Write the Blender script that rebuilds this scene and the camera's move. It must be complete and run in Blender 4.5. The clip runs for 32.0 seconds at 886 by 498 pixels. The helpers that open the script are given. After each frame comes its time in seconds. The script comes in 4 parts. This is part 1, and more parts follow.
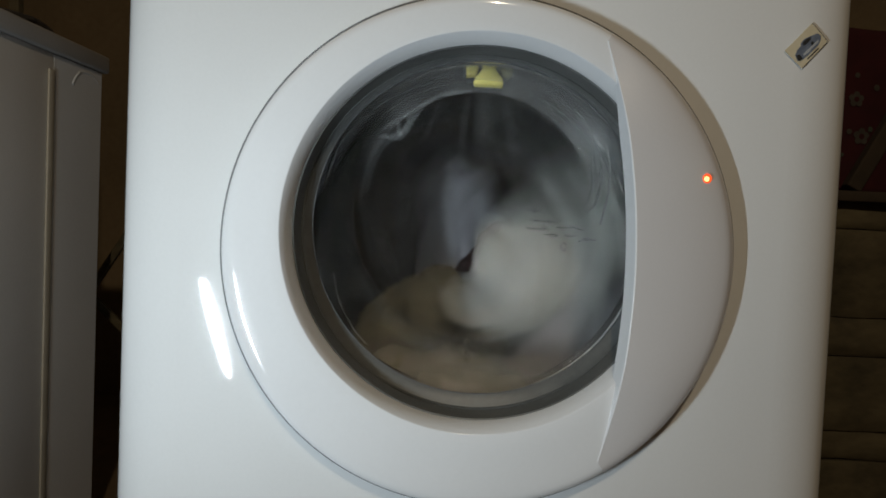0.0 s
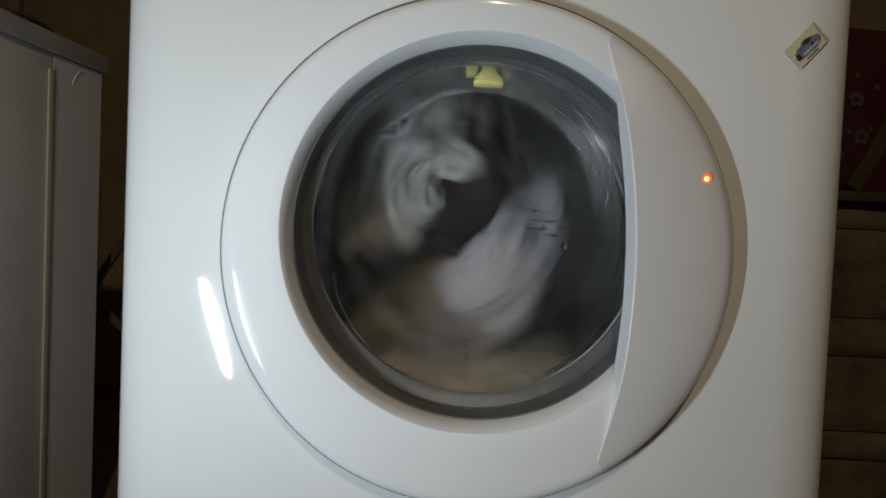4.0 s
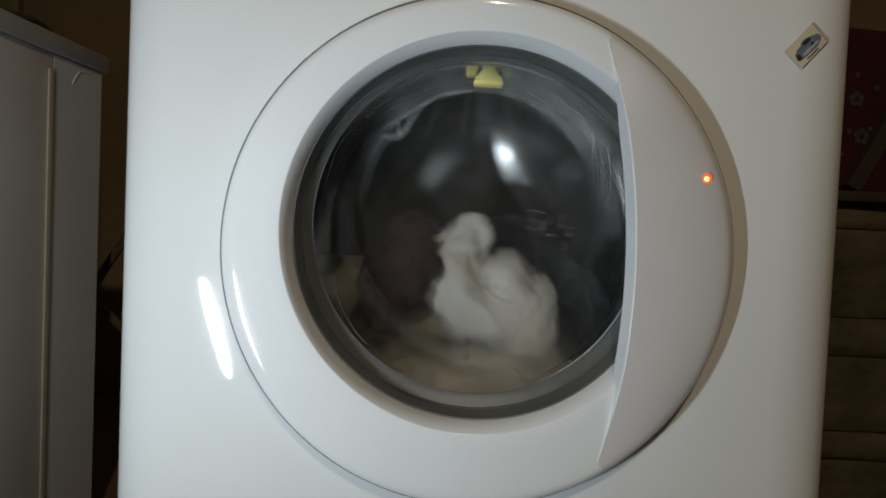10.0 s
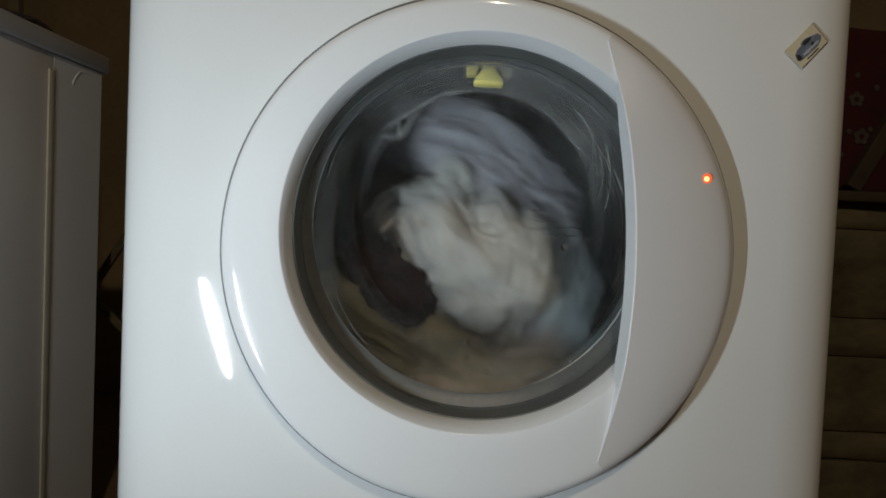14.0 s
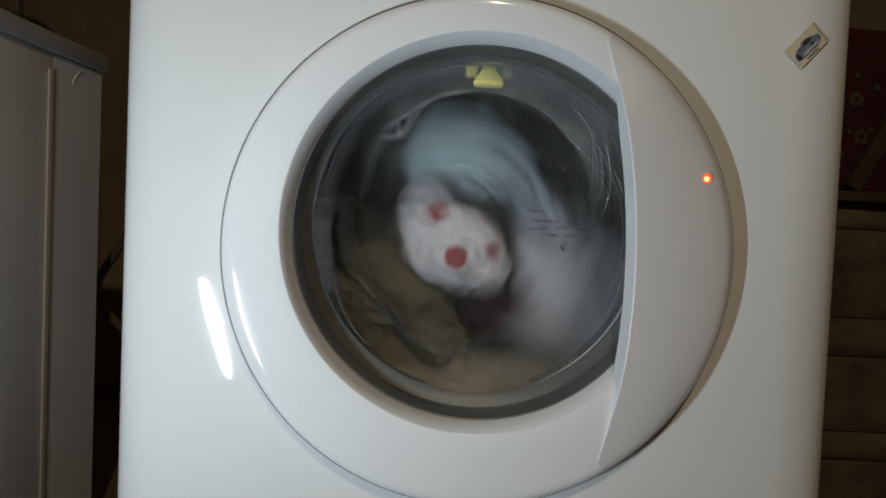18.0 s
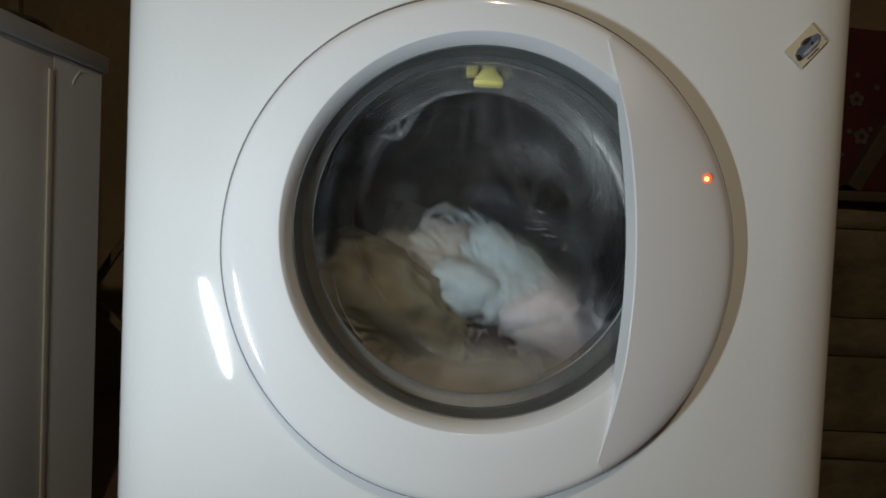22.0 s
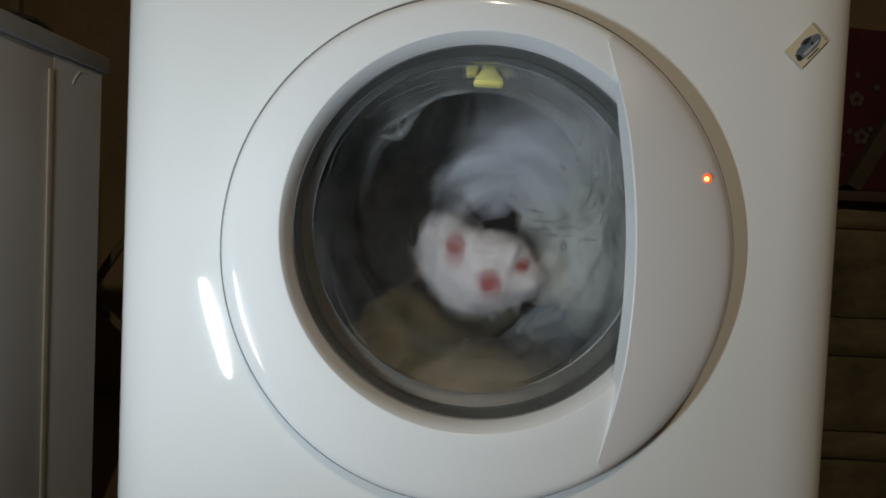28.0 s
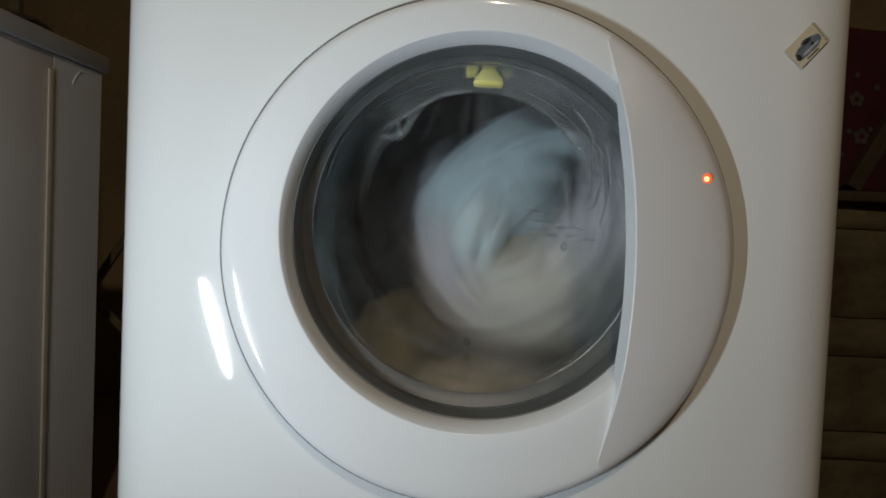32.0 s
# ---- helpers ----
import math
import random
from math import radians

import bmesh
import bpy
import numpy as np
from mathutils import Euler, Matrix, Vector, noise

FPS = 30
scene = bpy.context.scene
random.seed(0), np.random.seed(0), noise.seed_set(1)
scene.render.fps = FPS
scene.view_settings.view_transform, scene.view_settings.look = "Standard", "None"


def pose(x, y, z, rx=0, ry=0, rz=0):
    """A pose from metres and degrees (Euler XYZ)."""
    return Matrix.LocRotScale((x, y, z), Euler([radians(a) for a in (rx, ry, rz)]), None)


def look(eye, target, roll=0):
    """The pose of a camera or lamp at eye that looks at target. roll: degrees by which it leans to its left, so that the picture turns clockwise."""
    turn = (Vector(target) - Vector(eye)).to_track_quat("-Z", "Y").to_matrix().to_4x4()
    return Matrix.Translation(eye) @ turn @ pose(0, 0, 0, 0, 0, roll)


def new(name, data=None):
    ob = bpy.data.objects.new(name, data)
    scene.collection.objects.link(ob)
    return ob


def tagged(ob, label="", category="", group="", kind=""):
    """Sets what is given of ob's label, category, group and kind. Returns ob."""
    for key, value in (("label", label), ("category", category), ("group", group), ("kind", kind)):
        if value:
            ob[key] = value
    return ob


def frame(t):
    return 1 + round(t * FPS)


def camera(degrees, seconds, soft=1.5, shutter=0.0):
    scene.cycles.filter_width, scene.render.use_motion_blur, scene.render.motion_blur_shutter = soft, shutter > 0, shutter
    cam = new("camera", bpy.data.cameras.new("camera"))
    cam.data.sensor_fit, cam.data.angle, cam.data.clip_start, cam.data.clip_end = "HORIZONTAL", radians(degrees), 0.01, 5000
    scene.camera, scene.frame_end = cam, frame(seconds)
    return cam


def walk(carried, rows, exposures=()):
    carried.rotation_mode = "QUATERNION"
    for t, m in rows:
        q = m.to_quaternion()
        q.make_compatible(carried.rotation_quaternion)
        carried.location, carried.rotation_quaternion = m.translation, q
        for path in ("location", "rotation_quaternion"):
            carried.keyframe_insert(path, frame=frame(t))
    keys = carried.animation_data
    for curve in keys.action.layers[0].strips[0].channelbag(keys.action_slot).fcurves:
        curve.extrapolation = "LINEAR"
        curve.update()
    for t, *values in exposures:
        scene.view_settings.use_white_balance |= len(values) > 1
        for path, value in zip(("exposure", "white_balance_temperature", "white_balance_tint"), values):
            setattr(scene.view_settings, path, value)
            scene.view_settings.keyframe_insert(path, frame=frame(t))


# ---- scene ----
cam = camera(60, 32.0, soft=1.7, shutter=2.0)
EYE = Vector((-0.0234, -0.6232, 0.5295))
YAW, PITCH, LEAN = radians(0.51), radians(-2.41), 2.51
AIM = EYE + Vector((-math.sin(YAW) * math.cos(PITCH), math.cos(YAW) * math.cos(PITCH), math.sin(PITCH)))
walk(cam, [(0.0, look(EYE, AIM, LEAN)), (32.0, look(EYE, AIM, LEAN))], [(0.0, 0.0), (32.0, 0.0)])

# ---- light: a cool tube lamp low on one side, a warm room lamp, and dim room air ----
world = bpy.data.worlds.new("world")
scene.world = world
world.use_nodes = True
world.node_tree.nodes["Background"].inputs["Color"].default_value = (1.0, 0.82, 0.6, 1)
world.node_tree.nodes["Background"].inputs["Strength"].default_value = 0.06

tube = bpy.data.lights.new("tube_lamp", "AREA")
tube.shape, tube.size, tube.size_y = "ELLIPSE", 0.0125, 0.162
tube.energy, tube.color = 1.30, (0.785, 0.915, 1.0)
tube.spread = radians(114)
new("tube_lamp", tube).matrix_world = look((-0.385, -0.57, 0.342), (-0.15, 0.0, 0.57), 14)

room = bpy.data.lights.new("room_lamp", "AREA")
room.shape, room.size = "DISK", 0.06
room.energy, room.color = 11.3, (1.0, 0.82, 0.58)
new("room_lamp", room).matrix_world = look((0.13, -1.75, 1.97), (0.0, 0.0, 0.5))

# ---- materials ----
WATERTOP = 0.427  # level at which the standing wash water thins out


def material(name, dark, light=None, rough=0.5, metal=0.0, scale=20.0, fine=200.0, bump=0.1, depth=0.001, spread=0.08,
             stretch=(1, 1, 1), alpha=1.0, transmission=0.0, ior=1.45, haze=0.0, lit_film=None):
    """A surface with two scales of variation in tone and relief."""
    m = bpy.data.materials.new(name)
    m.use_nodes = True
    nt = m.node_tree
    p = nt.nodes["Principled BSDF"]
    light = light or dark
    co = nt.nodes.new("ShaderNodeTexCoord")
    mp = nt.nodes.new("ShaderNodeMapping")
    mp.inputs["Scale"].default_value = stretch
    nt.links.new(co.outputs["Object"], mp.inputs["Vector"])
    a = nt.nodes.new("ShaderNodeTexNoise")
    a.inputs["Scale"].default_value, a.inputs["Detail"].default_value = scale, 5
    b = nt.nodes.new("ShaderNodeTexNoise")
    b.inputs["Scale"].default_value, b.inputs["Detail"].default_value = fine, 3
    for n in (a, b):
        nt.links.new(mp.outputs["Vector"], n.inputs["Vector"])
    add = nt.nodes.new("ShaderNodeMath")
    add.operation = "MULTIPLY_ADD"
    nt.links.new(b.outputs["Fac"], add.inputs[0])
    add.inputs[1].default_value = 0.35
    nt.links.new(a.outputs["Fac"], add.inputs[2])
    ramp = nt.nodes.new("ShaderNodeValToRGB")
    ramp.color_ramp.elements[0].position, ramp.color_ramp.elements[1].position = 0.42, 0.92
    ramp.color_ramp.elements[0].color, ramp.color_ramp.elements[1].color = (*dark, 1), (*light, 1)
    nt.links.new(add.outputs[0], ramp.inputs["Fac"])
    nt.links.new(ramp.outputs["Color"], p.inputs["Base Color"])
    rr = nt.nodes.new("ShaderNodeMapRange")
    rr.inputs["To Min"].default_value, rr.inputs["To Max"].default_value = max(0.0, rough - spread), min(1.0, rough + spread)
    nt.links.new(a.outputs["Fac"], rr.inputs["Value"])
    nt.links.new(rr.outputs["Result"], p.inputs["Roughness"])
    if bump:
        bp = nt.nodes.new("ShaderNodeBump")
        bp.inputs["Strength"].default_value, bp.inputs["Distance"].default_value = bump, depth
        nt.links.new(add.outputs[0], bp.inputs["Height"])
        nt.links.new(bp.outputs["Normal"], p.inputs["Normal"])
    p.inputs["Metallic"].default_value = metal
    p.inputs["Alpha"].default_value = alpha
    p.inputs["Transmission Weight"].default_value = transmission
    p.inputs["IOR"].default_value = ior
    if haze:
        soap = nt.nodes.new("ShaderNodeBsdfDiffuse")
        soap.inputs["Color"].default_value = (0.64, 0.64, 0.63, 1)
        amount = nt.nodes.new("ShaderNodeMapRange")
        amount.inputs["From Min"].default_value, amount.inputs["From Max"].default_value = 0.3, 0.75
        amount.inputs["To Min"].default_value, amount.inputs["To Max"].default_value = haze * 0.5, haze * 1.5
        nt.links.new(a.outputs["Fac"], amount.inputs["Value"])
        mix = nt.nodes.new("ShaderNodeMixShader")
        nt.links.new(amount.outputs["Result"], mix.inputs["Fac"])
        if lit_film:
            # a soapy film on the upper part, with the gasket's lit top put in
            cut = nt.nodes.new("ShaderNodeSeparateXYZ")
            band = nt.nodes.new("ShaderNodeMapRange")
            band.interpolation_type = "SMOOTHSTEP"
            band.inputs["From Min"].default_value, band.inputs["From Max"].default_value = lit_film[0], lit_film[1]
            band.inputs["To Min"].default_value, band.inputs["To Max"].default_value = 1.0, lit_film[2]
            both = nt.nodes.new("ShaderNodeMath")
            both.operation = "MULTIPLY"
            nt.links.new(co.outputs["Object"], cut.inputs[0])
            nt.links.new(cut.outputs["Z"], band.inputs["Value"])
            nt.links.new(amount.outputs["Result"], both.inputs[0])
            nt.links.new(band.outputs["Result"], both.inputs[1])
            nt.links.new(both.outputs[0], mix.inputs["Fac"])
        nt.links.new(p.outputs[0], mix.inputs[1])
        nt.links.new(soap.outputs[0], mix.inputs[2])
        nt.links.new(mix.outputs[0], nt.nodes["Material Output"].inputs["Surface"])
    return m


ENAMEL = material("white_enamel", (0.74, 0.75, 0.75), (0.79, 0.80, 0.80), 0.036, scale=4, fine=350, bump=0.03, depth=0.0004, spread=0.012)
PLASTIC = material("white_plastic", (0.76, 0.77, 0.78), (0.80, 0.81, 0.82), 0.085, scale=6, fine=300, bump=0.03, depth=0.0003, spread=0.02)
# grip face toned down and its edge whitened, for the lamp's contrast
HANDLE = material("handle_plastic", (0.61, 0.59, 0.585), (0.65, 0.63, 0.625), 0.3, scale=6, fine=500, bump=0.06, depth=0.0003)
GRIP_LIT = material("grip_lit", (0.84, 0.85, 0.86), (0.88, 0.89, 0.90), 0.12, scale=6, fine=300, bump=0.02, depth=0.0003)
RIM = material("rim_plastic", (0.095, 0.10, 0.098), (0.135, 0.14, 0.135), 0.4, scale=25, bump=0.05)
RUBBER = material("grey_rubber", (0.60, 0.61, 0.60), (0.72, 0.73, 0.72), 0.42, scale=30, fine=180, bump=0.15)
GAP = material("grey_gap", (0.12, 0.125, 0.13), (0.16, 0.165, 0.17), 0.6)
SEAM = material("dark_seam", (0.03, 0.03, 0.03), (0.05, 0.05, 0.05), 0.6)
STEEL = material("brushed_steel", (0.30, 0.295, 0.288), (0.42, 0.418, 0.412), 0.25, metal=1.0, scale=10, fine=260, bump=0.12, depth=0.0006, stretch=(1, 0.15, 1))
# the nozzle's yellow plastic again, its shade mixed into the colour
YELLOW_SHADED = material("yellow_plastic_shaded", (0.13, 0.115, 0.05), (0.18, 0.16, 0.075), 0.5, scale=40, bump=0.05)
RIM_GLINT = material("rim_glint", (0.10, 0.104, 0.108), (0.15, 0.154, 0.158), 0.25, scale=40, fine=400, bump=0.1)
YELLOW = material("yellow_plastic", (0.62, 0.52, 0.12), (0.70, 0.60, 0.17), 0.4, scale=40, bump=0.05)
GLASS = material("door_glass", (0.63, 0.63, 0.62), None, 0.0, scale=22, fine=30, bump=0.0, spread=0.0, transmission=1.0, ior=1.47, haze=0.013)
WETGLASS = material("wet_glass", (0.65, 0.65, 0.64), None, 0.0, scale=30, fine=30, bump=0.0, spread=0.0, transmission=1.0, ior=1.47, haze=0.014, lit_film=(0.52, 0.650, 6.0))
CLEAR = material("clear_glint", (0.95, 0.97, 0.97), None, 0.0, bump=0.0, spread=0.0, transmission=1.0, ior=1.33)
WATER = material("murky_water", (0.205, 0.20, 0.18), (0.345, 0.335, 0.31), 0.25, scale=30, fine=140, bump=0.3, alpha=0.9)
wn = WATER.node_tree.nodes
wsplit = wn.new("ShaderNodeSeparateXYZ")
wrough = wn.new("ShaderNodeTexNoise")
wrough.inputs["Scale"].default_value = 26
wsum = wn.new("ShaderNodeMath")
wsum.operation, wsum.inputs[1].default_value = "MULTIPLY_ADD", 0.034
wthin = wn.new("ShaderNodeMapRange")
wthin.interpolation_type = "SMOOTHSTEP"
wthin.inputs["From Min"].default_value, wthin.inputs["From Max"].default_value = WATERTOP + 0.022, WATERTOP - 0.022
wthin.inputs["To Min"].default_value, wthin.inputs["To Max"].default_value = 0.0, 0.9
WATER.node_tree.links.new(wn["Texture Coordinate"].outputs["Object"], wsplit.inputs[0])
WATER.node_tree.links.new(wn["Texture Coordinate"].outputs["Object"], wrough.inputs["Vector"])
WATER.node_tree.links.new(wrough.outputs["Fac"], wsum.inputs[0])
WATER.node_tree.links.new(wsplit.outputs["Z"], wsum.inputs[2])
WATER.node_tree.links.new(wsum.outputs[0], wthin.inputs["Value"])
WATER.node_tree.links.new(wthin.outputs["Result"], wn["Principled BSDF"].inputs["Alpha"])
FOAM = material("soap_foam", (0.24, 0.245, 0.24), (0.32, 0.325, 0.32), 0.5, scale=120, fine=500, bump=0.3, alpha=0.24)
FILM = material("water_film", (0.5, 0.5, 0.5), (0.56, 0.56, 0.56), 0.6, scale=60, bump=0.0)
fn = FILM.node_tree.nodes
fthick = fn.new("ShaderNodeAttribute")
fthick.attribute_name = "thickness"
fscale = fn.new("ShaderNodeMath")
fscale.operation, fscale.inputs[1].default_value = "MULTIPLY", 0.13
FILM.node_tree.links.new(fthick.outputs["Fac"], fscale.inputs[0])
FILM.node_tree.links.new(fscale.outputs[0], fn["Principled BSDF"].inputs["Alpha"])
FRIDGE = material("grey_enamel", (0.64, 0.63, 0.62), (0.72, 0.71, 0.70), 0.34, scale=5, fine=200, bump=0.06)
FRIDGE_TOP = material("appliance_top", (0.37, 0.355, 0.345), (0.44, 0.425, 0.41), 0.55, scale=8, fine=200, bump=0.1)
BEIGE = material("beige_strip", (0.40, 0.355, 0.28), (0.47, 0.42, 0.33), 0.6)
TIMBER = material("old_timber", (0.046, 0.037, 0.021), (0.150, 0.122, 0.068), 0.85, scale=13, fine=70, bump=0.8, depth=0.005, stretch=(0.7, 1, 1.2))
BOARD = material("dark_board", (0.035, 0.025, 0.016), (0.065, 0.046, 0.030), 0.85, scale=8, fine=60, bump=0.4, depth=0.003)
WALL = material("brown_wall", (0.155, 0.112, 0.062), (0.235, 0.172, 0.098), 0.85, scale=3, fine=60, bump=0.3, depth=0.003)
FLOORM = material("floor_boards", (0.12, 0.085, 0.05), (0.20, 0.14, 0.085), 0.6, scale=6, fine=60, bump=0.3, depth=0.002)
CEIL = material("ceiling_paint", (0.30, 0.27, 0.22), (0.36, 0.33, 0.27), 0.9, scale=3, fine=40, bump=0.2)
REDCLOTH = material("red_cloth", (0.034, 0.0045, 0.006), (0.058, 0.008, 0.010), 0.9, scale=30, fine=600, bump=0.3)
PETAL = material("cream_print", (0.05, 0.043, 0.034), (0.078, 0.067, 0.053), 0.85, scale=60, fine=600, bump=0.3)
GREENDOT = material("green_print", (0.045, 0.06, 0.042), (0.065, 0.08, 0.055), 0.85)
PAPER = material("sticker_paper", (0.60, 0.53, 0.37), (0.66, 0.59, 0.43), 0.5, scale=60, bump=0.05)
CARBLUE = material("printed_blue_grey", (0.08, 0.10, 0.14), (0.20, 0.23, 0.29), 0.5, scale=120, bump=0.0)
CARLIGHT = material("printed_pale_grey", (0.36, 0.38, 0.40), (0.46, 0.48, 0.50), 0.5)
INK = material("printed_black", (0.02, 0.02, 0.02), (0.03, 0.03, 0.03), 0.5)

LED = bpy.data.materials.new("red_lamp_glow")
LED.use_nodes = True
LED.node_tree.nodes["Principled BSDF"].inputs["Base Color"].default_value = (0.8, 0.1, 0.03, 1)
LED.node_tree.nodes["Principled BSDF"].inputs["Emission Color"].default_value = (1.0, 0.09, 0.015, 1)
LED.node_tree.nodes["Principled BSDF"].inputs["Emission Strength"].default_value = 1.0
LEDCORE = bpy.data.materials.new("lamp_core_glow")
LEDCORE.use_nodes = True
LEDCORE.node_tree.nodes["Principled BSDF"].inputs["Emission Color"].default_value = (1.0, 0.42, 0.08, 1)
LEDCORE.node_tree.nodes["Principled BSDF"].inputs["Emission Strength"].default_value = 2.6


def cloth(name, dark, light):
    return material(name, dark, light, 0.75, scale=22, fine=420, bump=0.25, depth=0.001)


CREAM = cloth("cream_cotton", (0.285, 0.287, 0.268), (0.37, 0.372, 0.352))
BLUE = cloth("pale_blue_cotton", (0.27, 0.335, 0.365), (0.36, 0.43, 0.46))
PINK = cloth("pinkish_white_cotton", (0.395, 0.385, 0.41), (0.485, 0.472, 0.50))
LILAC = cloth("lilac_white_cotton", (0.29, 0.292, 0.325), (0.38, 0.382, 0.415))
MAROON = cloth("maroon_cotton", (0.010, 0.004, 0.0045), (0.022, 0.008, 0.009))
MAROON.node_tree.nodes["Principled BSDF"].inputs["Specular IOR Level"].default_value = 0.12
RAG = cloth("dark_rag", (0.030, 0.026, 0.024), (0.055, 0.048, 0.042))
KHAKI = cloth("khaki_cotton", (0.115, 0.106, 0.068), (0.180, 0.167, 0.112))
SLATE = cloth("slate_blue_cotton", (0.10, 0.118, 0.14), (0.17, 0.195, 0.225))
REDDOT = cloth("red_print", (0.17, 0.030, 0.035), (0.24, 0.052, 0.056))

# ---- mesh helpers ----


def part(name, bm, mat, parent=None, label="", smooth=True, crease=40):
    """Links a bmesh as one mesh object, under a thing or a part."""
    me = bpy.data.meshes.new(name)
    bm.to_mesh(me)
    bm.free()
    me.materials.append(mat)
    if smooth:
        me.shade_smooth()
        me.set_sharp_from_angle(angle=radians(crease))
    ob = new(name, me)
    if parent is not None:
        ob.parent = parent
    if label:
        tagged(ob, label)
    return ob


def thing(name, label, category, at=(0, 0, 0), group="", kind=""):
    e = new(name)
    e.empty_display_size = 0.05
    e.location = at
    return tagged(e, label, category, group, kind)


def block(x0, x1, y0, y1, z0, z1, bevel=0.003, segments=2):
    bm = bmesh.new()
    bmesh.ops.create_cube(bm, size=1)
    for v in bm.verts:
        v.co = ((x0 + x1) / 2 + v.co.x * (x1 - x0), (y0 + y1) / 2 + v.co.y * (y1 - y0), (z0 + z1) / 2 + v.co.z * (z1 - z0))
    if bevel:
        bmesh.ops.bevel(bm, geom=bm.edges[:], offset=bevel, segments=segments, affect="EDGES", profile=0.5)
    return bm


def lathe(profile, n=128, cap_end=False, closed=False):
    """Turns (radius, y, centre z, centre x) round an axis along y."""
    bm = bmesh.new()
    rings = []
    for r, y, cz, *cx in profile:
        cx = cx[0] if cx else 0.0
        rings.append([bm.verts.new((cx + r * math.sin(2 * math.pi * k / n), y, cz + r * math.cos(2 * math.pi * k / n))) for k in range(n)])
    pairs = list(zip(rings, rings[1:])) + ([(rings[-1], rings[0])] if closed else [])
    for a, b in pairs:
        for k in range(n):
            bm.faces.new((a[k], a[(k + 1) % n], b[(k + 1) % n], b[k]))
    if cap_end:
        bm.faces.new(rings[-1])
    bmesh.ops.recalc_face_normals(bm, faces=bm.faces[:])
    return bm


def spline(points, steps=10):
    """Smooth points through a few given ones."""
    pts = [Vector(p) for p in points]
    out = []
    for i in range(len(pts) - 1):
        p0, p1, p2, p3 = pts[max(i - 1, 0)], pts[i], pts[i + 1], pts[min(i + 2, len(pts) - 1)]
        for s in range(steps):
            t = s / steps
            out.append(0.5 * ((2 * p1) + (p2 - p0) * t + (2 * p0 - 5 * p1 + 4 * p2 - p3) * t * t + (3 * p1 - p0 - 3 * p2 + p3) * t ** 3))
    return out + [pts[-1]]


def tube_along(path, radii, sides=8, flat=1.0, bm=None):
    """A tapered round bar along a path; flat squeezes it along y."""
    bm = bm or bmesh.new()
    rings = []
    for i, p in enumerate(path):
        d = (path[min(i + 1, len(path) - 1)] - path[max(i - 1, 0)]).normalized()
        u = Vector((0, 1, 0)) if abs(d.y) < 0.9 else Vector((1, 0, 0))
        s = d.cross(u).normalized()
        u = s.cross(d).normalized()
        r = radii[i] if isinstance(radii, (list, tuple)) else radii
        rings.append([bm.verts.new(p + s * r * math.cos(2 * math.pi * k / sides) + u * r * flat * math.sin(2 * math.pi * k / sides)) for k in range(sides)])
    for a, b in zip(rings, rings[1:]):
        for k in range(sides):
            bm.faces.new((a[k], a[(k + 1) % sides], b[(k + 1) % sides], b[k]))
    bm.faces.new(rings[0][::-1])
    bm.faces.new(rings[-1])
    return bm


def slab(outline, y0, y1, bevel=0.0):
    """An upright plate: an outline in x, z from y0 (front) to y1."""
    bm = bmesh.new()
    f = bm.faces.new([bm.verts.new((x, y0, z)) for x, z in outline])
    made = bmesh.ops.extrude_face_region(bm, geom=[f])
    for v in made["geom"]:
        if isinstance(v, bmesh.types.BMVert):
            v.co.y = y1
    bmesh.ops.recalc_face_normals(bm, faces=bm.faces[:])
    if bevel:
        front = [e for e in bm.edges if all(abs(v.co.y - y0) < 1e-6 for v in e.verts)]
        bmesh.ops.bevel(bm, geom=front, offset=bevel, segments=2, affect="EDGES", profile=0.5)
    return bm


# ---- the room ----
def setting(name, bm, mat, label):
    return tagged(part(name, bm, mat, smooth=False), label, kind="structure")


setting("floor", block(-2.2, 2.2, -2.6, 1.6, -0.1, 0.0, 0), FLOORM, "worn brown boarded floor")
setting("ceiling", block(-2.2, 2.2, -2.6, 1.6, 2.4, 2.5, 0), CEIL, "dull painted ceiling")
setting("wall_back", block(-2.2, 2.2, 1.5, 1.6, 0.0, 2.4, 0), WALL, "dark brown boarded wall in shade")
setting("wall_front", block(-2.2, 2.2, -2.6, -2.5, 0.0, 2.4, 0), WALL, "dark brown boarded wall")
setting("wall_west", block(-2.2, -2.1, -2.5, 1.5, 0.0, 2.4, 0), WALL, "dark brown boarded side wall")
setting("wall_east", block(2.1, 2.2, -2.5, 1.5, 0.0, 2.4, 0), WALL, "dark brown boarded side wall")

# ---- the washing machine ----
HALF, DEPTH, TOP, HOLE = 0.3018, 0.56, 0.85, 0.5165
ROLL, ROLLBACK = 0.056, 0.034  # width and depth of the rolled front edges
washer = thing("washing_machine", "white front-loading washing machine with a round glass door, running", "washing machine")


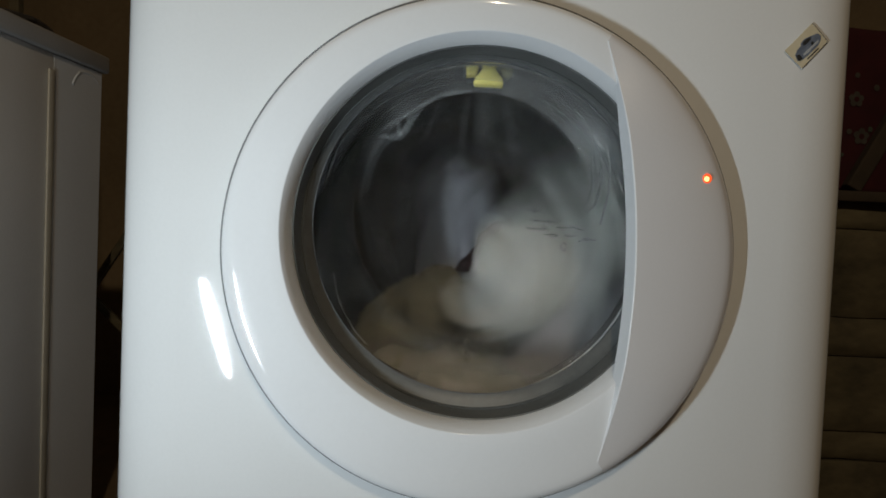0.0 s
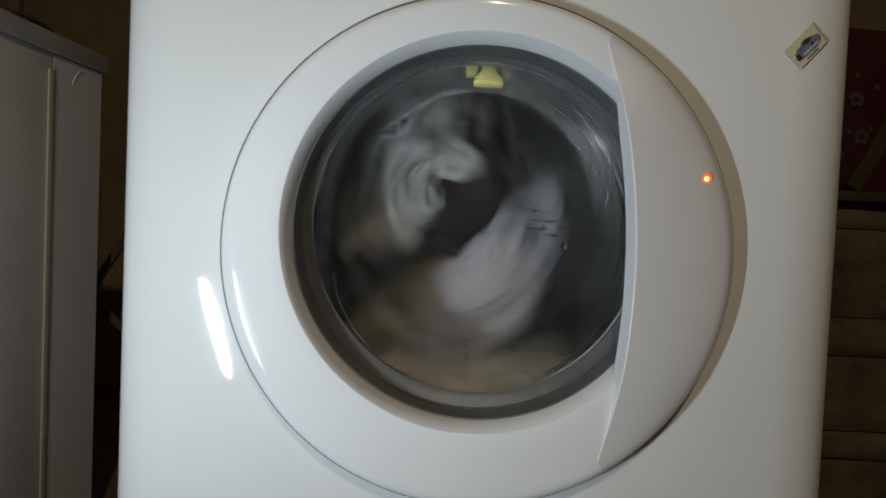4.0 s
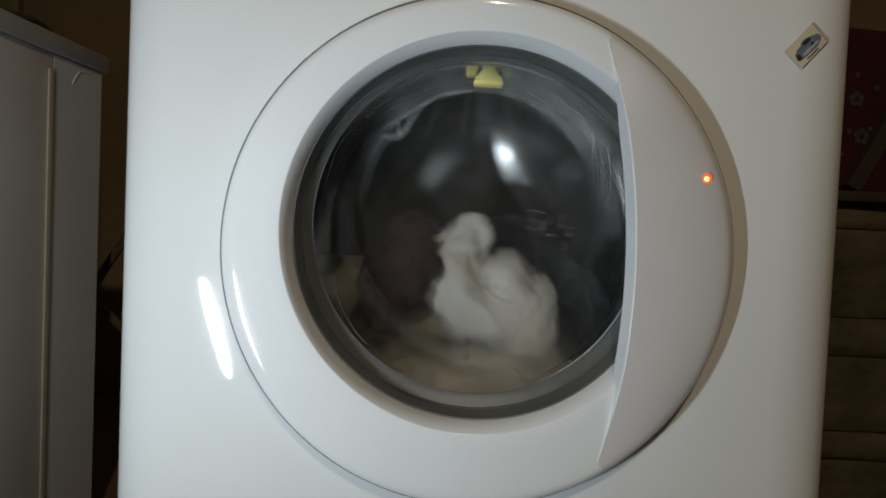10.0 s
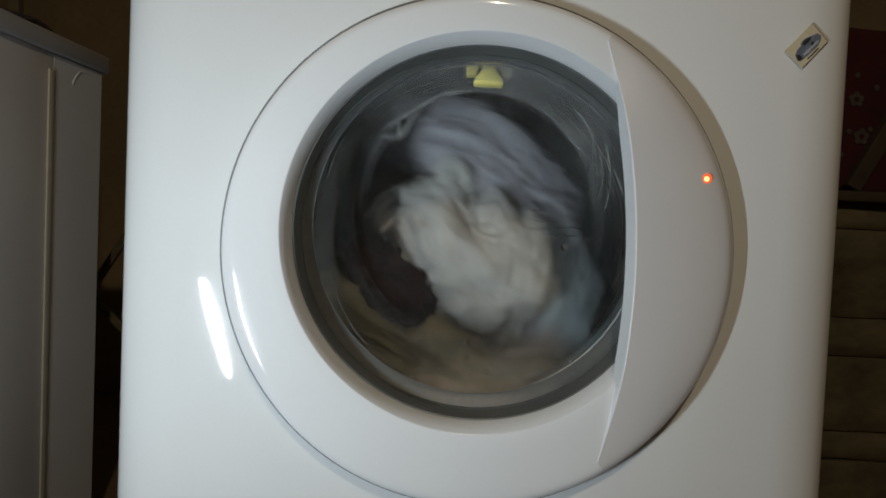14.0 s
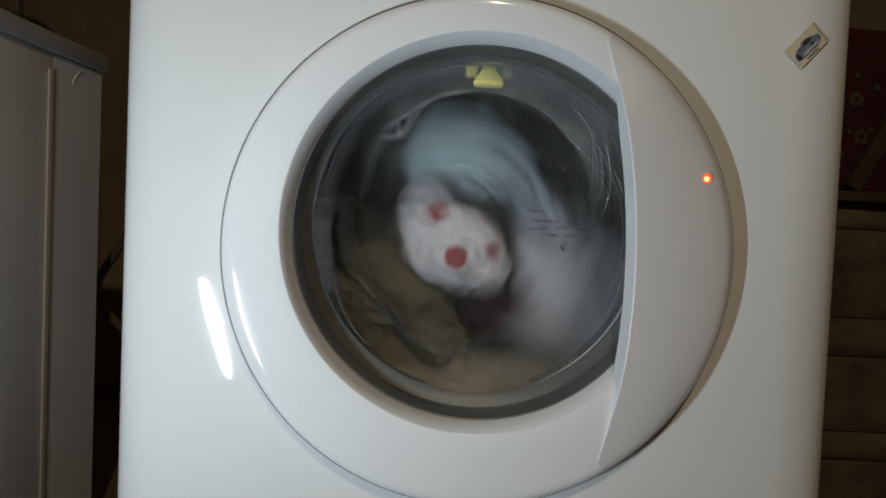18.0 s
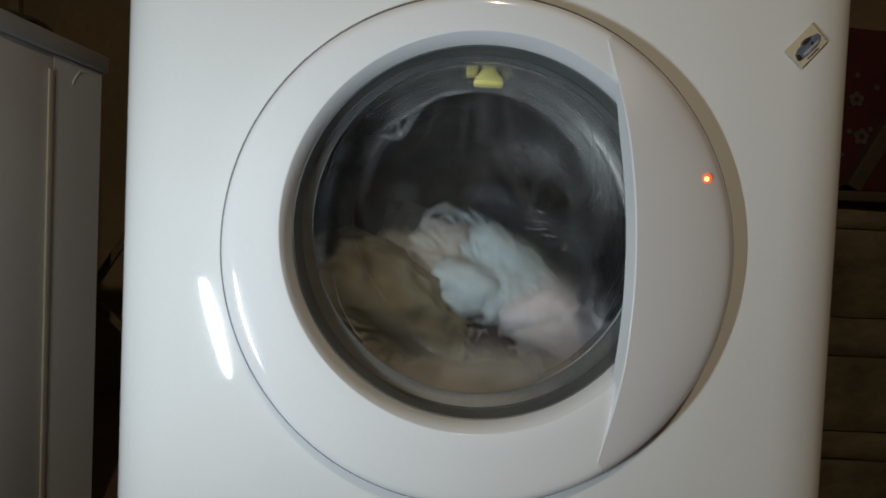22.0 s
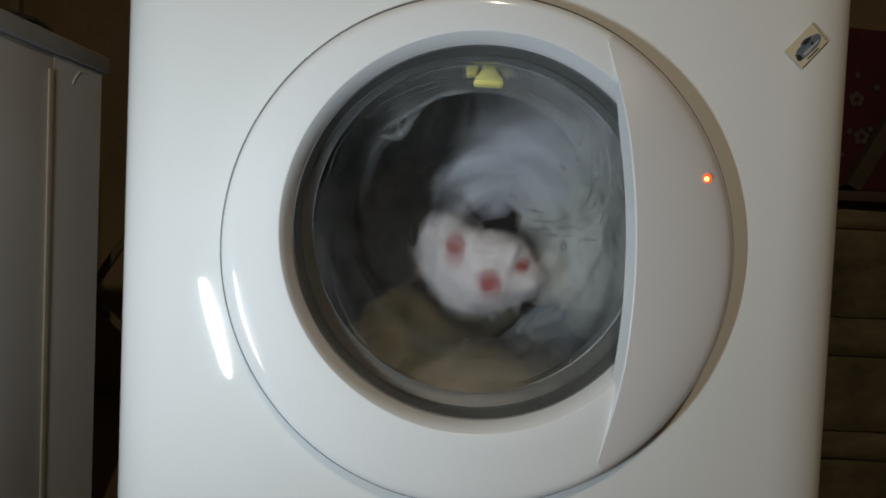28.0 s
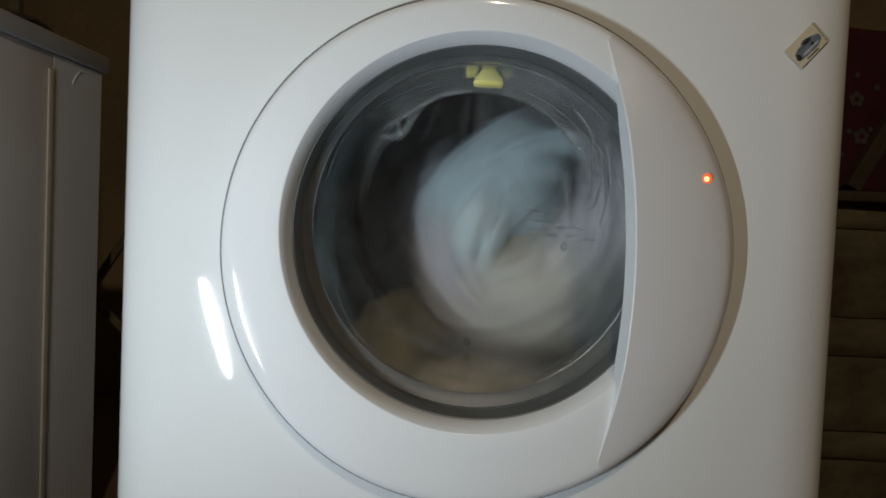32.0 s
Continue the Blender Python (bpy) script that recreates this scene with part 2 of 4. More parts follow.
def front_sheet():
    """The front sheet with a round opening and vertical edges that roll back."""
    bm = bmesh.new()
    flat, z0, z1, r = HALF - ROLL, 0.10, 0.745, 0.187
    n = 96
    inner, outer = [], []
    for k in range(n):
        a = 2 * math.pi * (k + 0.5) / n
        s, c = math.sin(a), math.cos(a)
        reach = min(flat / abs(s), (z1 - 0.5) / c if c > 0 else (0.5 - z0) / -c)
        inner.append((r * s, 0.5 + r * c))
        outer.append((reach * s, 0.5 + reach * c))
    lip = [bm.verts.new((x, 0.0, z)) for x, z in inner]
    back = [bm.verts.new((x, 0.02, z)) for x, z in inner]
    ring = [bm.verts.new((x, 0.0, z)) for x, z in inner]
    edge = [bm.verts.new((x, 0.0, z)) for x, z in outer]
    for k in range(n):
        j = (k + 1) % n
        bm.faces.new((ring[k], ring[j], edge[j], edge[k]))
        bm.faces.new((back[k], back[j], lip[j], lip[k]))
    for x in (-flat, flat):
        for z in (z0, z1):
            c = bm.verts.new((x, 0.0, z))
            near = sorted(edge, key=lambda v: (v.co - c.co).length)[:2]
            bm.faces.new((c, near[0], near[1]))
    for side in (-1, 1):
        last = None
        for i in range(17):
            a = math.pi / 2 * i / 16
            x, y = side * (flat + ROLL * math.sin(a)), ROLLBACK * (1 - math.cos(a))
            now = (bm.verts.new((x, y, z0)), bm.verts.new((x, y, z1)))
            if last:
                bm.faces.new((last[0], now[0], now[1], last[1]))
            last = now
    bmesh.ops.recalc_face_normals(bm, faces=bm.faces[:])
    return bm


part("front_panel", front_sheet(), ENAMEL, washer)
part("control_panel", block(-HALF, HALF, 0.004, 0.09, 0.75, 0.835, 0.012, 4), PLASTIC, washer)
part("plinth", block(-HALF + 0.01, HALF - 0.01, 0.012, 0.05, 0.03, 0.095, 0.006), PLASTIC, washer)
part("side_panel", block(-HALF, -HALF + 0.003, ROLLBACK + 0.001, DEPTH, 0.03, 0.83, 0.001), ENAMEL, washer)
part("side_panel", block(HALF - 0.003, HALF, ROLLBACK + 0.001, DEPTH, 0.03, 0.83, 0.001), ENAMEL, washer)
part("back_panel", block(-HALF + 0.004, HALF - 0.004, DEPTH - 0.006, DEPTH - 0.002, 0.03, 0.83, 0.001), ENAMEL, washer)
part("top_panel", block(-HALF, HALF, 0.01, DEPTH, 0.836, TOP, 0.006), ENAMEL, washer)
for fx in (-0.25, 0.25):
    for fy in (0.08, DEPTH - 0.06):
        bm = bmesh.new()
        bmesh.ops.create_cone(bm, cap_ends=True, segments=20, radius1=0.022, radius2=0.018, depth=0.034)
        bmesh.ops.translate(bm, verts=bm.verts[:], vec=(fx, fy, 0.017))
        part("foot", bm, RUBBER, washer, "grey rubber foot", smooth=False)

# door: frame ring, handle plate, glass holder, bowl
DR, DZ, DX = 0.2050, 0.5012, -0.0022
RIMLINE = [(0.0, -0.0060), (0.0005, -0.0100), (0.0018, -0.0136), (0.0036, -0.0160), (0.0060, -0.0175), (0.0090, -0.0181), (0.0140, -0.0183), (0.0200, -0.0184), (0.0300, -0.0184), (0.0400, -0.0184)]


def ring_y(d):
    """How far the ring's face stands out, by the distance from its outer edge."""
    for (d0, y0), (d1, y1) in zip(RIMLINE, RIMLINE[1:]):
        if d <= d1:
            return y0 + (y1 - y0) * max(0.0, d - d0) / (d1 - d0)
    return RIMLINE[-1][1]


door = part("door", lathe([(DR - 0.003, 0.001, DZ, DX), (DR - 0.0004, -0.002, DZ, DX)] + [(DR - d, y, DZ, DX) for d, y in RIMLINE[:7]]
                          + [(DR - 0.022, -0.0184, DZ + 0.004, DX * 0.7), (0.1700, -0.0183, HOLE - 0.003, DX * 0.2), (0.1602, -0.0183, HOLE),
                             (0.1594, -0.0180, HOLE), (0.1590, -0.0176, HOLE), (0.1523, -0.0010, HOLE), (0.1523, 0.020, HOLE)], 192), PLASTIC, washer,
            "glossy white plastic ring door with a round window")
part("door_seam", lathe([(DR + 0.0034, 0.0004, DZ, DX), (DR + 0.0034, -0.0010, DZ, DX), (DR - 0.006, -0.0012, DZ, DX), (DR - 0.006, 0.0004, DZ, DX)], 128), GAP, door)
part("glass_holder", lathe([(0.1528, 0.0002, HOLE), (0.1519, -0.0012, HOLE), (0.1510, -0.0006, HOLE), (0.1503, 0.0060, HOLE), (0.1494, 0.0130, HOLE), (0.1482, 0.0180, HOLE), (0.1476, 0.0176, HOLE), (0.1466, 0.0200, HOLE), (0.1440, 0.0222, HOLE + 0.002), (0.1414, 0.0246, HOLE + 0.0037), (0.1407, 0.0254, HOLE + 0.004)], 160), RIM, door, "dark grey plastic ring holding the glass")


def bowl():
    """The thick glass bowl: a rim, a cone and a gently domed end."""
    out = [(0.1466, 0.0225), (0.1452, 0.0215), (0.1438, 0.0240), (0.1415, 0.034), (0.1340, 0.060), (0.1240, 0.083), (0.1150, 0.0925), (0.1070, 0.0962), (0.09, 0.0985), (0.05, 0.1000), (0.01, 0.1003)]
    inn = [(0.01, 0.1053), (0.05, 0.1050), (0.09, 0.1036), (0.1085, 0.1014), (0.1180, 0.0970), (0.1285, 0.0865), (0.1385, 0.0620), (0.1462, 0.0350), (0.1472, 0.0260)]
    bm = lathe([(r, y, HOLE + 0.29 * (y - 0.02)) for r, y in out + inn], 128, closed=True)
    for y in (0.1003, 0.1053):
        ring = [e for e in bm.edges if all(abs(v.co.y - y) < 1e-5 for v in e.verts)]
        bmesh.ops.contextual_create(bm, geom=ring)
    bad = [f for f in bm.faces if len(f.verts) == 4 and all(abs((v.co - Vector((0, v.co.y, HOLE + 0.29 * (v.co.y - 0.02)))).length - 0.01) < 1e-5 for v in f.verts)]
    bmesh.ops.delete(bm, geom=bad, context="FACES_ONLY")
    bmesh.ops.recalc_face_normals(bm, faces=bm.faces[:])
    return bm


glass = part("glass_bowl", bowl(), GLASS, door, "clear wet glass bowl of the door")
glass.visible_shadow = False
# ring added to draw the glint line along the glass edge
part("glass_bead", lathe([(0.1402 + 0.0004 * math.cos(a), 0.0254 + 0.0004 * math.sin(a), HOLE + 0.004) for a in (0.0, 1.05, 2.09, 3.14, 4.19, 5.24)], 160, closed=True), RIM_GLINT, door, "thin grey ring added for the glints round the glass edge")
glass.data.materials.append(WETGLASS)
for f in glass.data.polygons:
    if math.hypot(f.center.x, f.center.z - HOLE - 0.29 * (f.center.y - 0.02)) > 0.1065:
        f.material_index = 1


def arc(a, b, c, n):
    """Points on the circle through three points, from a to c."""
    ax, az, bx, bz, cx, cz = *a, *b, *c
    d = 2 * (ax * (bz - cz) + bx * (cz - az) + cx * (az - bz))
    ux = ((ax * ax + az * az) * (bz - cz) + (bx * bx + bz * bz) * (cz - az) + (cx * cx + cz * cz) * (az - bz)) / d
    uz = ((ax * ax + az * az) * (cx - bx) + (bx * bx + bz * bz) * (ax - cx) + (cx * cx + cz * cz) * (bx - ax)) / d
    r = math.hypot(ax - ux, az - uz)
    t0, t1 = math.atan2(az - uz, ax - ux), math.atan2(cz - uz, cx - ux)
    return [(ux + r * math.cos(t0 + (t1 - t0) * i / (n - 1)), uz + r * math.sin(t0 + (t1 - t0) * i / (n - 1))) for i in range(n)]


def handle_plate():
    """The crescent grip plate: a domed face, an inner wall and an outer edge."""
    n = 64
    inner = arc((0.0925, 0.6715), (0.1200, 0.516), (0.1015, 0.3400), n)
    ro = DR - 0.0004
    a0, a1 = math.atan2(inner[0][1] - DZ, inner[0][0] - DX), math.atan2(inner[-1][1] - DZ, inner[-1][0] - DX)
    bm = bmesh.new()
    rows, wall = [], []
    for i in range(n):
        a = a0 + (a1 - a0) * i / (n - 1)
        xo, zo = DX + ro * math.cos(a), DZ + ro * math.sin(a)
        xi, zi = inner[i]
        ends = min(1.0, 4.0 * i / (n - 1), 4.0 * (n - 1 - i) / (n - 1))
        ends = ends * ends * (3 - 2 * ends)
        rise = 0.0005 + 0.009 * ends
        row = []
        roll, top = 0.0013 * (0.3 + 0.7 * ends), -0.0184 - rise
        wall.append([(xi - 0.0036 * ends, -0.0165 + 0.0055 * ends, zi)] + [(xi + roll * (1 - math.cos(a)), top + roll * (1 - math.sin(a)), zi) for a in (0.0, 0.4, 0.8, 1.2, 1.57)])
        for s in (0.016, 0.04, 0.1, 0.2, 0.35, 0.5, 0.65, 0.78, 0.86, 0.91, 0.945, 0.97, 0.985, 0.995, 1.0):
            x, z = xi + (xo - xi) * s, zi + (zo - zi) * s
            y = ring_y(DR - math.hypot(x - DX, z - DZ)) - 0.0005 - (rise - 0.0005) * (1 - s ** 3)
            row.append(bm.verts.new((x, y, z)))
        row.append(bm.verts.new((xo, -0.002, zo)))
        rows.append(row)
    for a, b in zip(rows, rows[1:]):
        for k in range(len(a) - 1):
            bm.faces.new((a[k], b[k], b[k + 1], a[k + 1]))
    bmesh.ops.recalc_face_normals(bm, faces=bm.faces[:])
    edge = bmesh.new()
    ends = [[edge.verts.new(p) for p in row] for row in wall]
    for a, b in zip(ends, ends[1:]):
        for k in range(5):
            edge.faces.new((a[k], b[k], b[k + 1], a[k + 1]))
    bmesh.ops.recalc_face_normals(edge, faces=edge.faces[:])
    return bm, edge


plate, grip = handle_plate()
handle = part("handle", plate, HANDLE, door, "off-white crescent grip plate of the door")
part("grip_edge", grip, GRIP_LIT, handle, "inner edge of the grip, whitened where the lamp strikes it")
lamp_y = -0.0240


def disc(x, y, z, r, depth, n=24):
    bm = bmesh.new()
    bmesh.ops.create_cone(bm, cap_ends=True, segments=n, radius1=r, radius2=r * 0.8, depth=depth, matrix=pose(x, y, z, 90, 0, 0))
    return bm


indicator = part("indicator_lamp", disc(0.1735, lamp_y, 0.5680, 0.0040, 0.0016), LED, door, "glowing red indicator lamp")
part("lamp_core", disc(0.1731, lamp_y - 0.0006, 0.5676, 0.0023, 0.0012), LEDCORE, indicator)

# gasket, drip tray of the tub mouth and the yellow spray nozzle
GZ = HOLE + 0.004
part("door_gasket", lathe([(0.186, 0.0215, HOLE), (0.168, 0.0225, HOLE), (0.156, 0.0240, HOLE), (0.1500, 0.0275, HOLE), (0.1490, 0.033, HOLE), (0.1530, 0.040, HOLE), (0.1640, 0.047, GZ), (0.1640, 0.054, GZ), (0.1590, 0.060, GZ),
                           (0.1580, 0.067, GZ), (0.1640, 0.074, GZ), (0.1690, 0.081, GZ), (0.1660, 0.088, GZ), (0.1620, 0.094, GZ), (0.1585, 0.099, GZ), (0.1570, 0.103, GZ), (0.1590, 0.108, GZ), (0.180, 0.112, GZ)], 160),
     RUBBER, washer, "grey rubber door gasket with folds")
nozzle = part("spray_nozzle", slab([(-0.0068, 0.6532), (0.0185, 0.6532), (0.0200, 0.6572), (0.0188, 0.6640), (0.0138, 0.6705), (0.0108, 0.6755), (0.0096, 0.6800), (0.0018, 0.6800), (0.0006, 0.6755), (-0.0024, 0.6705), (-0.0074, 0.6630), (-0.0086, 0.6570)], 0.0935, 0.103, 0.002),
              YELLOW, washer, "yellow plastic spray nozzle at the top of the gasket")
part("nozzle_lobe", slab([(-0.0155, 0.6652), (-0.0065, 0.6657), (-0.0035, 0.6777), (-0.0150, 0.6777), (-0.0166, 0.6750)], 0.097, 0.105, 0.0034), YELLOW, nozzle)
part("nozzle_lobe", slab([(0.0190, 0.6668), (0.0260, 0.6657), (0.0290, 0.6700), (0.0282, 0.6767), (0.0155, 0.6787)], 0.102, 0.108, 0.0028), YELLOW_SHADED, nozzle, "lobe of the nozzle, its shade put in as olive")

# a near-black block gives the shaded hollow behind the nozzle
part("nozzle_socket", block(-0.019, 0.027, 0.1045, 0.112, 0.664, 0.684, 0.006), SEAM, nozzle, "dark block in place of the shaded hollow behind the nozzle")

# drum: shell, back, lifters; it turns
DRUMY, DRUMZ, DRUMR = 0.14, HOLE + 0.006, 0.236
drum = thing("wash_drum", "brushed stainless steel wash drum with lifters", "drum", (0, DRUMY, DRUMZ))
part("drum_shell", lathe([(0.1630, 0.006, 0), (0.1625, -0.016, 0), (0.1665, -0.020, 0), (0.1710, -0.014, 0), (0.225, 0.0, 0), (DRUMR, 0.010, 0), (DRUMR, 0.30, 0), (0.228, 0.310, 0)], 128), STEEL, drum)
FLUTE = -2.72
back = lathe([(0.2275, 0.3105, 0), (0.205, 0.302, 0), (0.19, 0.299, 0), (0.178, 0.298, 0), (0.165, 0.2975, 0), (0.150, 0.2975, 0), (0.138, 0.2980, 0), (0.126, 0.2992, 0), (0.118, 0.3004, 0), (0.110, 0.3020, 0), (0.104, 0.3034, 0), (0.098, 0.3049, 0),
              (0.092, 0.3064, 0), (0.086, 0.3079, 0), (0.080, 0.3092, 0), (0.073, 0.3104, 0), (0.066, 0.3112, 0), (0.055, 0.3118, 0), (0.045, 0.3120, 0), (0.02, 0.3120, 0)], 288, cap_end=True)
for v in back.verts:
    r = math.hypot(v.co.x, v.co.z)
    turn = math.atan2(v.co.x, v.co.z)
    v.co.y -= 0.004 * max(0.0, 1 - abs(r - 0.17) / 0.03) * max(0.0, math.cos(6 * turn)) ** 2
    dish = max(0.0, 1 - ((r - 0.095) / 0.055) ** 2) ** 2
    v.co.y += 0.0060 * dish * math.sin(3 * turn + FLUTE)
part("drum_back", back, STEEL, drum)


def lifter():
    bm = bmesh.new()
    prof = [(-0.045, 0.0), (-0.030, -0.012), (-0.016, -0.040), (-0.006, -0.050), (0.006, -0.050), (0.016, -0.040), (0.030, -0.012), (0.045, 0.0)]
    rows = []
    for y, s in ((0.02, 0.55), (0.04, 0.95), (0.12, 1.0), (0.22, 1.0), (0.27, 0.9), (0.29, 0.5)):
        rows.append([bm.verts.new((x * s, y, DRUMR - 0.004 + d * s)) for x, d in prof])
    for a, b in zip(rows, rows[1:]):
        for k in range(len(prof) - 1):
            bm.faces.new((a[k], a[k + 1], b[k + 1], b[k]))
    bm.faces.new(rows[0])
    bm.faces.new(rows[-1])
    bmesh.ops.recalc_face_normals(bm, faces=bm.faces[:])
    return bm


for k in range(3):
    bm = lifter()
    bmesh.ops.rotate(bm, verts=bm.verts[:], cent=(0, 0, 0), matrix=Matrix.Rotation(radians(120 * k + 20), 3, "Y"))
    part("lifter", bm, STEEL, drum)


def bowl_radius(y):
    """The outer radius of the glass bowl at a depth, or nothing behind it."""
    line = [(0.1472, 0.026), (0.1462, 0.035), (0.1385, 0.062), (0.1285, 0.0865), (0.1180, 0.097), (0.1085, 0.1014), (0.05, 0.105)]
    if y >= line[-1][1]:
        return 0.0
    for (r0, y0), (r1, y1) in zip(line, line[1:]):
        if y <= y1:
            return r0 + (r1 - r0) * max(0.0, y - y0) / (y1 - y0)


def pool(r, y0, y1, cz, level, wave, n=40):
    """A body of water in the bottom of a round vessel."""
    bm = bmesh.new()
    half = math.acos(max(-1, min(1, (cz - level) / r)))
    rings = []
    for k in range(25):
        y = y0 + (y1 - y0) * k / 24
        row = []
        for i in range(n + 1):
            a = -half + 2 * half * i / n
            row.append((r * math.sin(a), y, cz - r * math.cos(a)))
        for i in range(1, n):
            x = r * math.sin(half) * (1 - 2 * i / n)
            z = level + wave * (noise.noise((x * 30, y * 30, 3.0)) + 0.5 * noise.noise((x * 90, y * 60, 7.0)))
            rb, bz = bowl_radius(y), HOLE + 0.29 * (y - 0.02)
            if abs(x) < rb:
                z = min(z, bz - math.sqrt(rb * rb - x * x) - 0.001)
            row.append((x, y, max(z, cz - math.sqrt(max(0.0, r * r - x * x)) + 0.0003)))
        rings.append([bm.verts.new(p) for p in row])
    m = len(rings[0])
    for a, b in zip(rings, rings[1:]):
        for k in range(m):
            bm.faces.new((a[k], a[(k + 1) % m], b[(k + 1) % m], b[k]))
    bm.faces.new(rings[0])
    bm.faces.new(rings[-1][::-1])
    bmesh.ops.recalc_face_normals(bm, faces=bm.faces[:])
    return bm


wash_water = tagged(part("wash_water", pool(0.1555, 0.030, 0.21, GZ, GZ - 0.092, 0.004), WATER), "murky beige wash water standing in the door gasket", "water", kind="stuff")

# ---- surroundings: appliance with its flank to the room ----
fridge = thing("appliance", "grey-white enamel appliance with an overhanging top, in shade", "appliance", (-0.5807, 0.0, 0.0))
part("side_panel", block(-0.01, 0.0, -0.05, 0.583, 0.02, 0.731, 0.003), FRIDGE, fridge)


bm = block(0.0, 0.0012, 0.4405, 0.582, 0.025, 0.729, 0.0)
for v in bm.verts:
    if v.co.y < 0.5 and v.co.x > 0.001:
        v.co.x = 0.0003
part("rear_flank", bm, FRIDGE, fridge, smooth=False)
part("pressed_arch", tube_along(spline([(-0.0022, 0.492, 0.698), (-0.0022, 0.504, 0.712), (-0.0023, 0.522, 0.721), (-0.0024, 0.552, 0.721), (-0.0025, 0.572, 0.712)], 8), 0.0042, 12), FRIDGE, fridge)
part("side_trim", block(0.0, 0.0034, 0.4235, 0.4390, 0.022, 0.708, 0.0018), BEIGE, fridge, "thin beige vertical trim strip")
part("body", block(-0.52, -0.011, -0.045, 0.578, 0.02, 0.73, 0.004), FRIDGE, fridge)
part("worktop", block(-0.54, 0.006, -0.06, 0.600, 0.7315, 0.7575, 0.004, 3), FRIDGE_TOP, fridge, "thin grey overhanging top")
for y in (0.0, 0.54):
    part("foot", block(-0.05, -0.02, y, y + 0.03, 0.0, 0.021, 0.003), SEAM, fridge)
    part("foot", block(-0.50, -0.47, y, y + 0.03, 0.0, 0.021, 0.003), SEAM, fridge)
# slatted wooden rack behind, in the gap between the machines
rack = thing("wooden_rack", "dark wooden rack of crossed slats against the wall", "rack", (-0.62, 0.75, 0.0))
for mid, lean in ((0.316, 47), (0.434, -32)):
    b = block(-0.007, 0.007, -0.005, 0.005, -0.16, 0.16, 0.002)
    bmesh.ops.rotate(b, verts=b.verts[:], cent=(0, 0, 0), matrix=Matrix.Rotation(radians(-lean - 180), 3, "Y"))
    bmesh.ops.translate(b, verts=b.verts[:], vec=(-0.005, 0.006 if lean > 0 else -0.006, mid))
    part("slat", b, TIMBER, rack, smooth=False)
for x in (-0.13, 0.13):
    part("post", block(x - 0.015, x + 0.015, -0.02, 0.02, 0.0, 0.70, 0.003), TIMBER, rack, smooth=False)

# rough timber wall with a ledge and a flowered cloth beyond the machine
timber = thing("timber_stack", "rough old brown timbers stacked behind the machine", "timber", (0.62, 0.72, 0.0))
edges = [0.0, 0.130, 0.184, 0.315, 0.384, 0.538, 0.586]
for i in range(6):
    bm = bmesh.new()
    nx, nz = 24, 6
    z0, z1 = edges[i] + 0.0006, edges[i + 1] - 0.0006
    grid = []
    for a in range(nx + 1):
        row = []
        for c in range(nz + 1):
            x, s = -0.30 + 1.1 * a / nx, c / nz
            edge_in = 0.006 * (2 * s - 1) ** 8
            y = edge_in + 0.006 * noise.noise((x * 7, s * 3, i * 3.1)) + 0.004 * math.sin(i * 2.4)
            z = z0 + (z1 - z0) * s + 0.004 * noise.noise((x * 9, i * 5.0, round(s))) * (s in (0, 1))
            row.append(bm.verts.new((x, y, z)))
        grid.append(row)
    for a in range(nx):
        for c in range(nz):
            bm.faces.new((grid[a][c], grid[a + 1][c], grid[a + 1][c + 1], grid[a][c + 1]))
    rim = [e for e in bm.edges if e.is_boundary]
    made = bmesh.ops.extrude_edge_only(bm, edges=rim)
    back = [v for v in made["geom"] if isinstance(v, bmesh.types.BMVert)]
    for v in back:
        v.co.y = 0.09
    bmesh.ops.contextual_create(bm, geom=[e for e in bm.edges if e.is_boundary])
    bmesh.ops.recalc_face_normals(bm, faces=bm.faces[:])
    part("timber", bm, TIMBER, timber)
part("ledge", block(-0.32, 0.82, -0.03, 0.10, 0.586, 0.604, 0.003), BOARD, timber, "dark narrow ledge board")

cloth_red = thing("flowered_cloth", "dark red hanging cloth printed with cream flowers", "cloth", (0.63, 0.80, 0.605))
bm = bmesh.new()
nx, nz = 60, 24
g = [[bm.verts.new((-0.2 + 0.9 * a / nx, 0.006 * math.sin(a * 0.55 + 0.1 * c) + 0.004 * noise.noise((a * 0.2, c * 0.2, 0)), 0.30 * c / nz)) for c in range(nz + 1)] for a in range(nx + 1)]
for a in range(nx):
    for c in range(nz):
        bm.faces.new((g[a][c], g[a + 1][c], g[a + 1][c + 1], g[a][c + 1]))
fabric = part("fabric", bm, REDCLOTH, cloth_red)
fabric.modifiers.new("thick", "SOLIDIFY").thickness = 0.002


def lay(bm, lift):
    """Lays a flat print onto the waves of the cloth."""
    for v in bm.verts:
        a, c = (v.co.x + 0.2) / 0.9 * 60, v.co.z / 0.30 * 24
        v.co.y = 0.006 * math.sin(a * 0.55 + 0.1 * c) + 0.004 * noise.noise((a * 0.2, c * 0.2, 0)) - lift
    return bm


